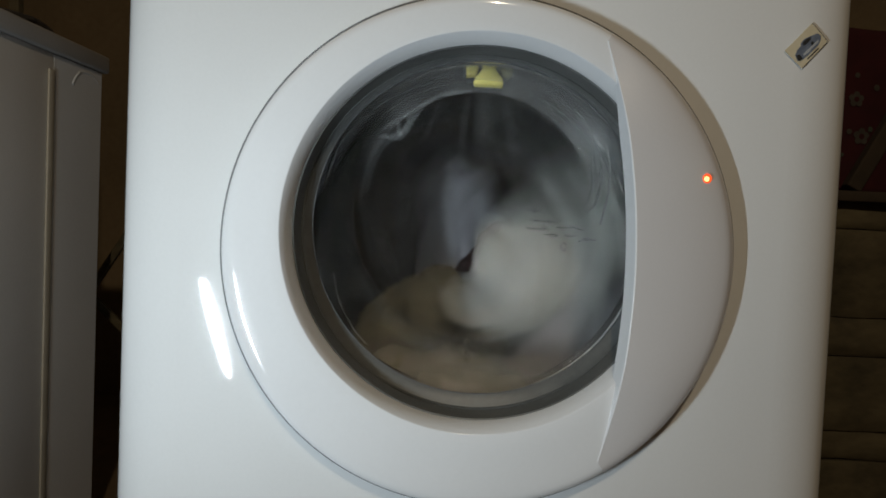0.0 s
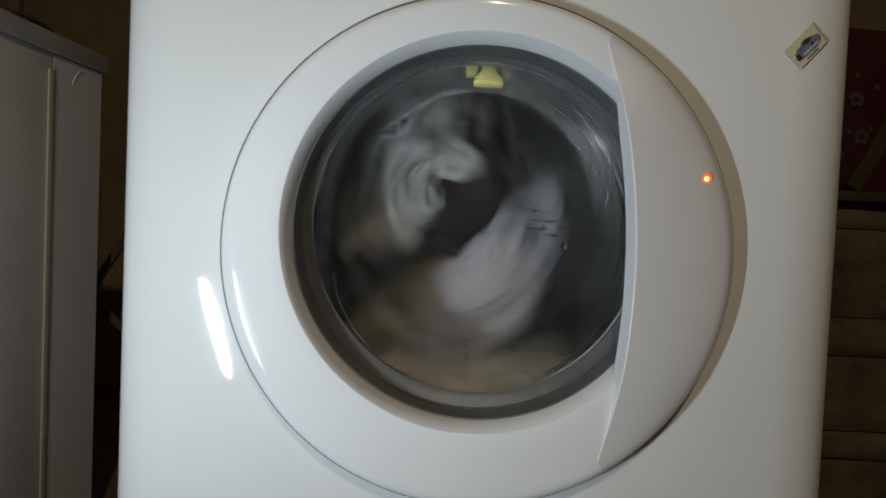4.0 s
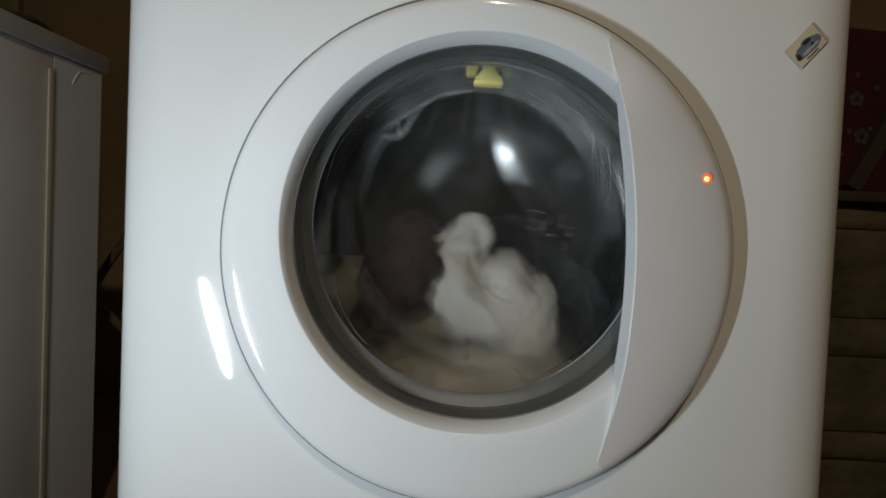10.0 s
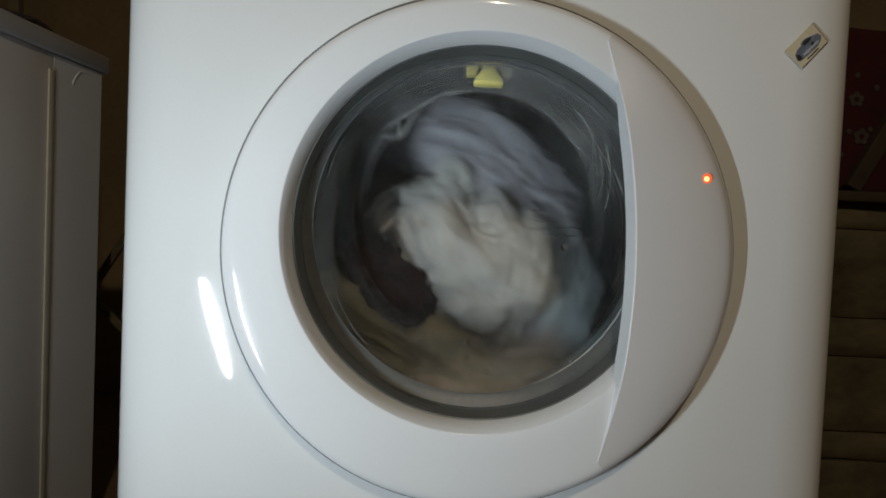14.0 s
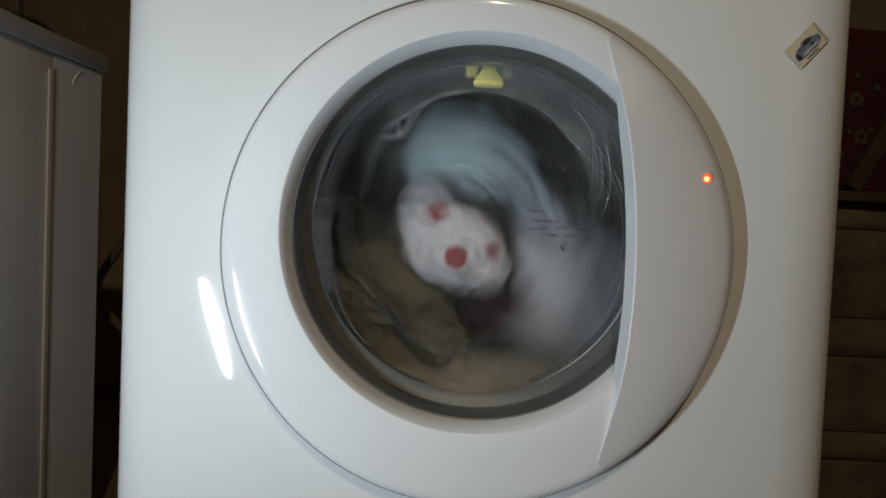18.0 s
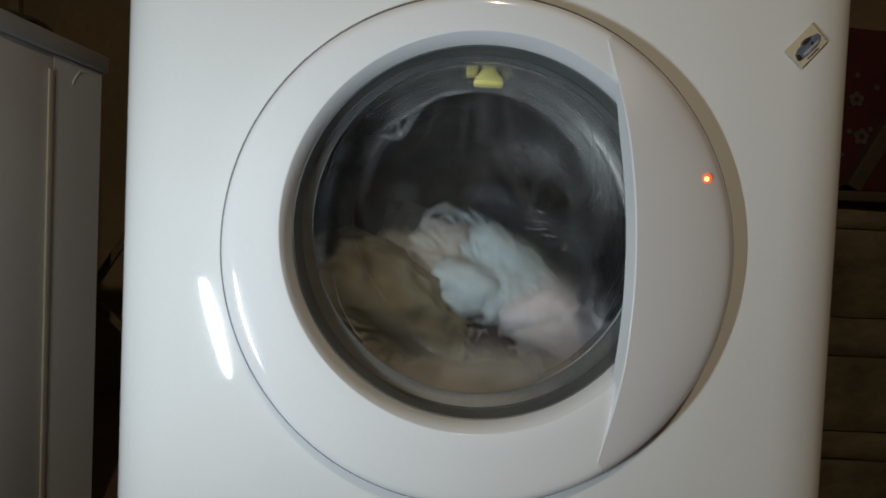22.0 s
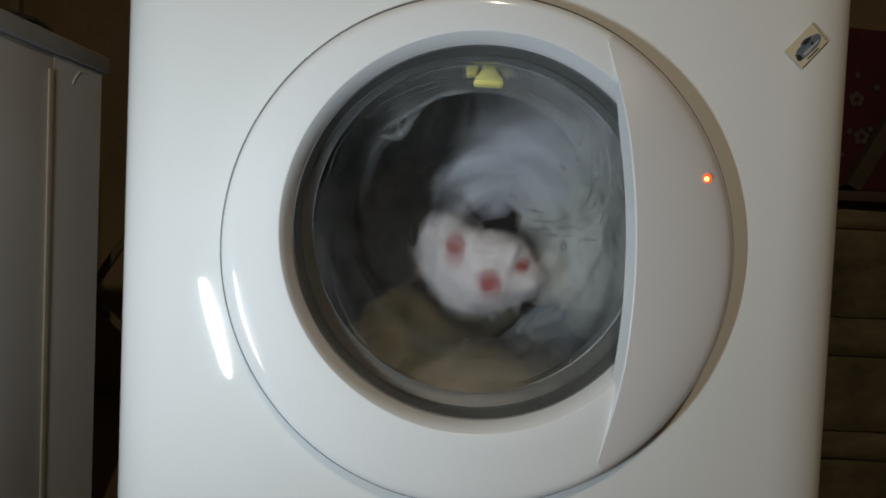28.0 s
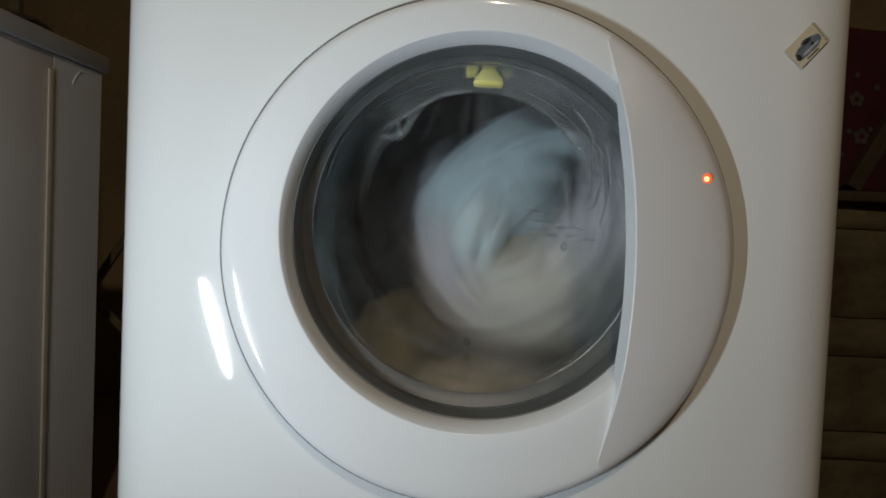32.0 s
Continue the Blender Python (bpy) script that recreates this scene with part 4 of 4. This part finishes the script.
lilac, lilac_folds = garment("lilac_towel", "long wet lilac-white towel in the drum", LILAC, 0.100, 0.055, 0.042, 4,
                             [(-0.04, 0.0, 0.079, 0.041, 180, 0.6), (0.04, 0.0, 0.086, 0.041, 0, -0.6)])
maroon, maroon_folds = garment("maroon_garment", "dark maroon wet garment in the drum", MAROON, 0.068, 0.050, 0.040, 5,
                               [(-0.02, 0.0, 0.065, 0.036, 160, 0.8), (0.02, -0.01, 0.050, 0.027, -50, 0.8)])
khaki, khaki_folds = garment("khaki_trousers", "wet khaki cotton trousers low in the drum", KHAKI, 0.128, 0.088, 0.050, 6,
                             [(-0.04, 0.01, 0.072, 0.045, 190, 0.8), (0.04, 0.0, 0.065, 0.041, -10, -0.9)], 0.7)
slate, slate_folds = garment("slate_garment", "wet slate-blue garment deep in the drum", SLATE, 0.086, 0.054, 0.042, 7,
                             [(-0.02, 0.01, 0.065, 0.036, 170, 0.9), (0.03, 0.0, 0.065, 0.036, 10, -0.9)])


def spots():
    """Red printed spots that lie on the top's bundle."""
    src = next(c for c in pink.children if c.name.startswith("bundle")).data
    for x, z, r in ((-0.030, 0.012, 0.0105), (0.014, -0.008, 0.0115), (0.040, 0.018, 0.0075)):
        bm = bmesh.new()
        got = {}
        for f in src.polygons:
            c = f.center
            if f.normal.y < 0.2 and c.y < 0 and math.hypot(c.x - x, c.z - z) < r:
                for k in f.vertices:
                    if k not in got:
                        got[k] = bm.verts.new(src.vertices[k].co + src.vertices[k].normal * 0.0008)
                bm.faces.new([got[k] for k in f.vertices])
        part("red_spot", bm, REDDOT, pink)


spots()

# ---- what moves ----
STILL = ((6.5, 9.6), (22.2, 25.05))


def spin_angle(t):
    """Degrees that the drum has turned, clockwise positive: counter-clockwise, rest, clockwise, rest, counter-clockwise."""
    if t < 6.5:
        return -360 * t + (400 * (t - 6.1) ** 2 if t > 6.1 else 0)
    base = -360 * 6.5 + 64
    if t < 9.6:
        return base
    if t < 22.2:
        u = min(t, 21.7) - 9.6
        return base + (225 * u * u if u < 0.8 else 144 + 361.6 * (u - 0.8)) + (360 * (t - 21.7) - 360 * (t - 21.7) ** 2 if t > 21.7 else 0)
    end = base + 144 + 361.6 * (12.1 - 0.8) + 90
    if t < 25.05:
        return end
    u = t - 25.05
    return end - (225 * u * u if u < 0.8 else 144 + 360 * (u - 0.8))


def tumble(e, folds, phase, *stretches):
    """Carries a garment through its known places (t, x, z, y in mm, slant and roll in degrees, way round: 1 clockwise, -1 counter-clockwise, 0 straight):
    it rides round the middle of the drum between them, about once a second."""
    keys = [k for s in stretches for k in s]
    rows, slant = [], None
    for (t0, x0, z0, y0, s0, o0, w0), (t1, x1, z1, y1, s1, o1, way) in zip(keys, keys[1:]):
        n = max(1, round((t1 - t0) * 15))
        a0, a1 = math.degrees(math.atan2(x0, z0)), math.degrees(math.atan2(x1, z1))
        r0, r1 = math.hypot(x0, z0), math.hypot(x1, z1)
        turn = (a1 - a0 + 180) % 360 - 180
        if way:
            want = way * 360 * (t1 - t0)
            turn += 360 * round((want - turn) / 360)
        slant = s0 if slant is None else slant
        ds = (s1 - slant + 90) % 180 - 90
        ds += 180 * round((turn - ds) / 180)
        for i in range(n):
            u = i / n
            r = r0 + (r1 - r0) * u
            r += max(0.0, 82 - r) * math.sin(math.pi * u * max(1, round(t1 - t0))) ** 2 * abs(way)
            a = radians(a0 + turn * u)
            if way:
                fall = (42 if t1 - t0 > 0.9 else 12 + 30 * max(0.0, 1 - (r0 + (r1 - r0) * u) / 105)) * math.sin(2 * math.pi * u * max(1, round(t1 - t0)))
                x, z = r * math.sin(a) + 0.6 * way * fall, r * math.cos(a) - 0.8 * fall
                out = math.hypot(x, z)
                if out > 165:
                    x, z = x * 165 / out, z * 165 / out
            else:
                t = t0 + (t1 - t0) * u
                shake = math.sin(4 * math.pi * t) * (0.0 if any(a <= t <= b for a, b in STILL) else min(1.0, min(abs(t - k) for s in STILL for k in s) / 0.3))
                x, z = x0 + (x1 - x0) * u + 9 * shake, z0 + (z1 - z0) * u - 5 * shake
            rows.append((t0 + (t1 - t0) * u, x, z, y0 + (y1 - y0) * u, slant + ds * u, o0 + (o1 - o0) * u))
        slant += ds
    rows.append((keys[-1][0], *keys[-1][1:4], slant, keys[-1][5]))
    walk(e, [(t, pose(x / 1000, y / 1000, DRUMZ + z / 1000, o, s, 0)) for t, x, z, y, s, o in rows])
    # the folds swing while the drum turns
    for i, (ob, fx, fy, fz, turn) in enumerate(folds):
        keyed = []
        for k in range(161):
            t = k * 0.2
            go = 0.0 if any(a <= t <= b for a, b in STILL) else 1.0
            w = go * math.sin(2 * math.pi * t * 1.07 + phase + 2.1 * i)
            keyed.append((t, pose(fx + 0.006 * w, fy, fz, 8 * w, -turn + 16 * w, 5 * w)))
        walk(ob, keyed)


def slosh():
    """The standing water: full and level at rest, lower and rocking while the drum turns."""
    rows = []
    for k in range(161):
        t = k * 0.2
        away = min(min(abs(t - a), abs(t - b)) for a, b in STILL)
        go = 0.0 if any(a <= t <= b for a, b in STILL) else min(1.0, away / 0.5)
        tilt = 2.6 * go * math.sin(2 * math.pi * t * 0.93)
        drop = go * (-0.027 + 0.003 * math.sin(2 * math.pi * t * 1.31 + 0.7))
        s, c = math.sin(radians(tilt)), math.cos(radians(tilt))
        rows.append((t, pose(-GZ * s, 0, GZ * (1 - c) + drop, 0, tilt, 0)))
    walk(wash_water, rows)


def motions():
    slosh()
    walk(drum, [(k * 0.1, pose(0, DRUMY, DRUMZ, 0, spin_angle(k * 0.1), 0)) for k in range(321)])
    tumble(cream, cream_folds, 0.0,
           [(0, 82, -46, 190, -30, 180, 0), (0.5, 59, -109, 205, -20, 0, -1), (1, 108, -24, 185, -70, 0, -1), (1.5, 64, -102, 200, -8, 0, -1), (2, 76, -52, 185, 15, 0, -1), (2.5, 92, -63, 190, -40, 0, -1), (3, 40, -74, 180, -35, 0, -1), (3.5, 102, -53, 185, -60, 0, -1), (5.5, 69, -55, 182, -30, 0, -1), (6, 88, -92, 180, -8, 0, -1), (6.5, 22, -89, 176, 4, 0, -1), (9.6, 22, -89, 176, 4, 0, 0), (10, 8, -86, 180, 40, 0, 0), (10.5, 59, -131, 225, 40, 0, 1)],
           [(11, -129, -22, 290, -70, 0, 1), (11.5, -129, -49, 300, -60, 0, 1), (12, -63, 65, 235, 20, 0, 1), (12.5, 28, -103, 240, 45, 0, 1), (13, -8, 98, 205, -5, 0, 1), (13.5, 43, -92, 210, 45, 0, 1), (14, -3, -25, 182, 30, 0, 1), (14.5, 73, -42, 225, 60, 0, 1), (16.5, 22, -25, 220, 50, 0, 1), (17, 104, -106, 245, 60, 0, 1), (17.5, 28, 9, 182, 60, 0, 1), (18, 98, -138, 280, 40, 0, 1), (18.5, 53, -138, 310, 20, 0, 1), (19, 130, -61, 260, 60, 0, 1)],
           [(19.5, -27, -40, 205, 45, 0, 1), (20, 7, 17, 200, 60, 0, 1), (20.5, 31, -117, 300, 40, 0, 1), (21, -1, -19, 182, 50, 0, 1), (21.5, -85, -51, 260, 60, 0, 1), (22, -22, -72, 208, 40, 0, 1), (22.3, -34, -93, 203, 16, 0, 0), (25.05, -34, -93, 203, 16, 0, 0), (25.5, 37, -98, 205, -35, 0, 0), (27.5, 52, -56, 185, -40, 0, -1), (28, 129, -14, 210, -85, 0, -1), (28.5, 99, -128, 220, -20, 0, -1), (29, 28, 44, 190, -40, 0, -1), (29.5, 62, -85, 185, -10, 0, -1)],
           [(30, 50, 30, 185, -35, 0, -1), (30.5, 101, -83, 185, -50, 0, -1), (31, 40, -66, 182, -22, 0, -1), (31.5, 101, -84, 188, -40, 0, -1), (32, 74, -64, 195, -25, 0, -1)])
    tumble(blue, blue_folds, 0.9,
           [(0, 169, -72, 290, -80, 0, 0), (0.5, 36, 33, 195, -35, 0, -1), (1, 151, 5, 250, -75, 0, -1), (1.5, -17, -40, 225, -60, 0, -1), (2, 145, -57, 220, -80, 0, -1), (2.5, 1, -26, 215, -50, 0, -1), (3, 111, 52, 215, -30, 0, -1), (3.5, 147, -101, 270, -50, 0, -1), (5.5, 133, 35, 230, -60, 0, -1), (6, 120, 73, 240, -30, 0, -1), (6.5, 150, -122, 310, 30, 0, -1), (9.6, 150, -122, 310, 30, 0, 0), (10, 52, -130, 300, 30, 0, 0), (10.5, -89, -40, 300, -60, 0, 1)],
           [(11, -46, -22, 190, 50, 0, 1), (11.5, -29, -88, 260, 40, 0, 1), (12, 2, -26, 182, 55, 0, 1), (12.5, 67, -60, 210, 55, 0, 1), (13, 56, -50, 190, 42, 0, 1), (13.5, 67, 41, 200, 42, 0, 1), (14, 82, -49, 240, 50, 0, 1), (14.5, -1, 65, 195, 35, 0, 1), (16.5, 55, 1, 188, 47, 0, 1), (17, 80, -42, 225, 58, 0, 1), (17.5, -1, 104, 280, 10, 0, 1), (18, -32, 71, 215, 20, 0, 1), (18.5, 83, -56, 250, 60, 0, 1), (19, 24, 48, 200, 45, 0, 1)],
           [(19.5, 114, -27, 215, 70, 0, 1), (20, 78, -10, 195, 57, 0, 1), (20.5, 65, -51, 260, 60, 0, 1), (21, 38, -105, 215, 50, 0, 1), (21.5, 30, 44, 250, 45, 0, 1), (22, 38, -76, 188, 38, 0, 1), (22.3, 60, -88, 182, 24, 0, 0), (25.05, 60, -88, 182, 24, 0, 0), (25.5, 77, 20, 200, -40, 0, 0), (27.5, 45, 34, 192, -50, 0, -1), (28, 157, 50, 245, -70, 0, -1), (28.5, 17, 59, 192, -38, 0, -1), (29, 157, -26, 225, -80, 0, -1), (29.5, 9, 38, 188, -45, 0, -1)],
           [(30, 151, 24, 225, -75, 0, -1), (30.5, 146, 4, 250, -75, 0, -1), (31, 85, 33, 200, -18, 0, -1), (31.5, 147, -15, 250, -75, 0, -1), (32, 24, 45, 190, -45, 0, -1)])
    tumble(pink, pink_folds, 1.8,
           [(0, 113, -105, 215, -50, 180, 0), (0.5, 34, -59, 185, -30, 180, -1), (1, 133, -57, 205, -80, 180, -1), (1.5, 105, 21, 205, -60, 180, -1), (2, 37, 55, 215, -15, 180, -1), (2.5, 92, -122, 220, -30, 180, -1), (3, 110, -77, 210, -60, 180, -1), (3.5, 106, -96, 215, -40, 180, -1), (5.5, 127, -89, 215, -50, 180, -1), (6, 131, 10, 215, -60, 180, -1), (6.5, 31, -110, 300, -10, 180, -1), (9.6, 31, -110, 300, -10, 180, 0), (10, -23, -128, 310, -10, 180, 0), (10.5, 47, -146, 310, -10, 180, 1)],
           [(11, 71, -133, 280, 20, 180, 1), (11.5, 52, -137, 300, 20, 180, 1), (12, 47, -110, 250, 40, 180, 1), (12.5, -73, 60, 270, 0, 180, 1), (13, 6, -98, 195, 35, 180, 1), (13.5, -16, -48, 182, 45, 0, 1), (14, 48, -111, 260, 40, 180, 1), (14.5, -6, -28, 182, 30, 180, 1), (16.5, -89, 13, 235, 60, 180, 1), (17, -68, 38, 195, 15, 0, 1), (17.5, -121, 33, 290, -60, 180, 1), (18, -22, -14, 180, 40, 0, 1), (18.5, -40, 51, 195, 30, 0, 1), (19, -4, -55, 180, 4, 0, 1)],
           [(19.5, -55, 89, 290, 0, 0, 1), (20, -62, 21, 245, 60, 0, 1), (20.5, -78, 35, 210, 50, 0, 1), (21, -52, 50, 310, 30, 0, 1), (21.5, -46, -1, 190, 58, 120, 1), (22, 86, -116, 180, 20, 180, 1), (22.3, 86, -120, 172, 20, 180, 0), (25.05, 86, -120, 172, 20, 180, 0), (25.5, 100, -68, 185, -30, 180, 0), (27.5, 131, -74, 195, -60, 0, -1), (28, 9, -42, 182, 15, 0, -1), (28.5, 90, -54, 185, -20, 180, -1), (29, 92, -14, 212, -20, 180, -1), (29.5, 124, 31, 200, -65, 180, -1)],
           [(30, 95, -52, 192, -20, 180, -1), (30.5, 77, 41, 190, -30, 180, -1), (31, 133, -45, 210, -75, 180, -1), (31.5, 47, 49, 190, -45, 180, -1), (32, 137, 5, 210, -75, 180, -1)])
    tumble(lilac, lilac_folds, 2.7,
           [(0, -10, -53, 285, -95, 0, 0), (0.5, 133, -15, 225, -70, 0, -1), (1, 127, 67, 240, -65, 0, -1), (1.5, 35, 45, 190, -20, 0, -1), (2, 2, 46, 200, -50, 0, -1), (2.5, 21, 44, 190, -45, 0, -1), (3, -11, 16, 205, -50, 0, -1), (3.5, -11, 23, 210, -70, 0, -1), (5.5, 72, 62, 205, -25, 0, -1), (6, 12, 41, 195, -40, 0, -1), (6.5, 90, -93, 290, 20, 0, -1), (9.6, 90, -93, 290, 20, 0, 0), (10, 24, -123, 290, 20, 0, 0), (10.5, -23, 10, 240, -15, 0, 1)],
           [(11, 12, -115, 200, 48, 0, 1), (11.5, -8, 7, 185, 35, 0, 1), (12, 0, 55, 230, 50, 0, 1), (12.5, 2, -7, 188, 50, 0, 1), (13, -61, 45, 215, 20, 0, 1), (13.5, 124, -69, 205, 60, 0, 1), (14, 5, 69, 215, 35, 0, 1), (14.5, 119, -18, 205, 55, 0, 1), (16.5, -40, 58, 210, 20, 0, 1), (17, 38, -18, 190, 58, 0, 1), (17.5, 54, -55, 215, 60, 0, 1), (18, 112, -82, 200, 60, 0, 1), (18.5, 41, 3, 200, 47, 0, 1), (19, 86, -40, 205, 57, 0, 1)],
           [(19.5, -49, 21, 195, 55, 0, 1), (20, 30, -62, 215, 75, 0, 1), (20.5, 37, -5, 182, 60, 0, 1), (21, 118, -95, 215, 60, 0, 1), (21.5, 74, -45, 205, 52, 0, 1), (22, 37, -134, 280, 20, 0, 1), (22.3, 18, -143, 310, 10, 0, 0), (25.05, 18, -143, 310, 10, 0, 0), (25.5, 91, -139, 280, -20, 0, 0), (27.5, -12, -74, 260, -60, 0, -1), (28, 87, 82, 210, -25, 0, -1), (28.5, 88, 76, 215, -25, 0, -1), (29, 69, 90, 215, -12, 0, -1), (29.5, 72, 87, 240, -15, 0, -1)],
           [(30, 2, -42, 215, -50, 0, -1), (30.5, -3, 38, 195, -70, 0, -1), (31, 24, -5, 215, -50, 0, -1), (31.5, 13, -44, 205, -70, 0, -1), (32, -4, -57, 205, 65, 0, -1)])
    tumble(maroon, maroon_folds, 3.6,
           [(0, 26, -65, 250, -60, 0, 0), (0.5, 12, -2, 300, -60, 0, -1), (1, -8, -41, 250, -60, 0, -1), (1.5, 45, -33, 270, -60, 0, -1), (2, -58, -62, 240, -70, 0, -1), (2.5, -51, 29, 300, -60, 0, -1), (3, -79, 35, 320, -60, 0, -1), (3.5, 33, -31, 215, -80, 0, -1), (5.5, -91, -25, 240, -70, 0, -1), (6, 60, -27, 290, 0, 0, -1), (6.5, -54, -96, 158, 52, 0, -1), (9.6, -54, -96, 158, 52, 0, 0), (10, -71, -58, 165, -60, 0, 0), (10.5, 16, -48, 185, 20, 0, 1)],
           [(11, 3, -110, 290, 40, 0, 1), (11.5, 44, -80, 190, 20, 0, 1), (12, -25, -70, 205, 60, 0, 1), (12.5, -26, -41, 225, 50, 0, 1), (13, -90, -37, 235, -60, 0, 1), (13.5, -13, -109, 200, 40, 0, 1), (14, -77, -66, 200, 50, 0, 1), (14.5, -66, -43, 225, 40, 0, 1), (16.5, -100, -40, 270, -60, 0, 1), (17, -46, -29, 230, 30, 0, 1), (17.5, -95, 0, 240, -80, 0, 1), (18, 32, -91, 220, 20, 0, 1), (18.5, -23, -45, 205, 20, 0, 1), (19, -18, -95, 215, 40, 0, 1)],
           [(19.5, 61, -13, 270, 60, 0, 1), (20, -29, -121, 215, 30, 0, 1), (20.5, -91, -6, 225, -70, 0, 1), (21, -29, -136, 270, 30, 0, 1), (21.5, 10, -99, 220, 20, 0, 1), (22, 10, -113, 195, 20, 0, 1), (22.3, 19, -119, 195, 20, 0, 0), (25.05, 19, -119, 195, 20, 0, 0), (25.5, 43, -97, 200, 20, 0, 0), (27.5, -74, 76, 310, -60, 0, -1), (28, 48, -104, 260, -20, 0, -1), (28.5, 26, -41, 270, -50, 0, -1), (29, 24, -86, 205, -15, 0, -1), (29.5, 72, -39, 215, -60, 0, -1)],
           [(30, 16, -113, 200, -20, 0, -1), (30.5, 6, -90, 205, -60, 0, -1), (31, -79, 35, 320, -60, 0, -1), (31.5, -14, -86, 215, -60, 0, -1), (32, -54, 92, 320, -60, 0, -1)])
    tumble(khaki, khaki_folds, 4.5,
           [(0, -36, -128, 257, -35, 0, 0), (0.5, -62, -117, 257, -35, 0, 0), (1, 37, -188, 282, -10, 0, 0), (1.5, -63, -116, 252, -35, 0, 0), (2, 37, -184, 292, -15, 0, 0), (2.5, -63, -126, 252, -35, 0, 0), (3, -39, -136, 262, -30, 0, 0), (3.5, -56, -104, 257, -35, 0, 0), (5.5, -4, -146, 257, -20, 0, 0), (6, -39, -135, 257, -30, 0, 0), (6.5, 3, -130, 196, 0, 0, 0), (9.6, 3, -130, 196, 0, 0, 0), (10, -70, -116, 205, 25, 0, 0), (10.5, -54, -133, 223, 25, 0, 0)],
           [(11, -92, -97, 223, 50, 0, 0), (11.5, -45, -117, 223, 20, 0, 0), (12, -79, -109, 223, 60, 0, 0), (12.5, -83, -78, 223, 45, 0, 0), (13, -48, -136, 243, 30, 0, 0), (13.5, -77, -85, 228, 40, 0, 0), (14, -66, -128, 228, 30, 0, 0), (14.5, -62, -121, 223, 30, 0, 0), (16.5, -64, -89, 218, 35, 0, 0), (17, -70, -99, 218, 25, 0, 0), (17.5, -45, -123, 223, 25, 0, 0), (18, -93, -73, 223, 45, 0, 0), (18.5, -63, -105, 223, 30, 0, 0), (19, -89, -85, 223, 40, 0, 0)],
           [(19.5, -14, -131, 223, 15, 0, 0), (20, -80, -91, 223, 55, 0, 0), (20.5, -44, -114, 223, 25, 0, 0), (21, -98, -98, 223, 52, 0, 0), (21.5, -79, -112, 223, 35, 0, 0), (22, -104, -92, 180, 22, 0, 0), (22.3, -107, -104, 166, 30, 0, 0), (25.05, -107, -104, 166, 30, 0, 0), (25.5, -41, -139, 242, -20, 0, 0), (27.5, -53, -125, 247, -35, 0, 0), (28, -36, -133, 247, -30, 0, 0), (28.5, -33, -124, 252, -25, 0, 0), (29, -48, -148, 257, -25, 0, 0), (29.5, -46, -115, 252, -35, 0, 0)],
           [(30, -61, -122, 247, -40, 0, 0), (30.5, -63, -117, 257, -40, 0, 0), (31, -41, -140, 247, -25, 0, 0), (31.5, -53, -125, 252, -35, 0, 0), (32, -38, -139, 247, -25, 0, 0)])
    tumble(slate, slate_folds, 5.4,
           [(0, 158, -14, 235, -80, 0, 0), (0.5, 135, -119, 250, -40, 0, -1), (1, 111, 57, 300, -30, 0, -1), (1.5, 135, 69, 260, -50, 0, -1), (2, 123, 87, 260, -40, 0, -1), (2.5, 148, -8, 250, -75, 0, -1), (3, 155, -8, 250, -70, 0, -1), (3.5, 84, 70, 310, -30, 0, -1), (5.5, 9, 73, 310, -30, 0, -1), (6, 158, -46, 240, -80, 0, -1), (6.5, 176, -84, 205, 40, 0, -1), (9.6, 176, -84, 205, 40, 0, 0), (10, 89, -66, 290, 40, 0, 0), (10.5, 91, -106, 290, 40, 0, 1)],
           [(11, 72, -110, 310, 40, 0, 1), (11.5, 93, -109, 310, 40, 0, 1), (12, 94, -97, 270, 50, 0, 1), (12.5, 116, -45, 300, 55, 0, 1), (13, 127, -72, 235, 55, 0, 1), (13.5, -42, 70, 300, 0, 0, 1), (14, 114, -11, 300, 60, 0, 1), (14.5, -24, 31, 310, 0, 0, 1), (16.5, 130, -77, 250, 55, 0, 1), (17, 42, 88, 310, 40, 0, 1), (17.5, 127, -63, 280, 60, 0, 1), (18, 44, 47, 310, 40, 0, 1), (18.5, 118, -17, 280, 60, 0, 1), (19, -52, 76, 290, -20, 0, 1)],
           [(19.5, 105, -82, 260, 60, 0, 1), (20, 112, -76, 265, 55, 0, 1), (20.5, 124, -91, 290, 60, 0, 1), (21, 90, -54, 310, 55, 0, 1), (21.5, 102, -65, 290, 50, 0, 1), (22, 65, -39, 270, 30, 0, 1), (22.3, 86, -60, 248, 20, 0, 0), (25.05, 86, -60, 248, 20, 0, 0), (25.5, 145, 50, 265, -50, 0, 0), (27.5, 97, -124, 230, -30, 0, -1), (28, 103, -117, 230, -30, 0, -1), (28.5, -45, -18, 300, -60, 0, -1), (29, 107, -103, 220, -30, 0, -1), (29.5, 151, -74, 260, -70, 0, -1)],
           [(30, 115, -117, 230, -35, 0, -1), (30.5, 154, -62, 280, -70, 0, -1), (31, 150, -99, 250, -60, 0, -1), (31.5, 147, -101, 270, -60, 0, -1), (32, 115, -116, 225, -35, 0, -1)])


motions()
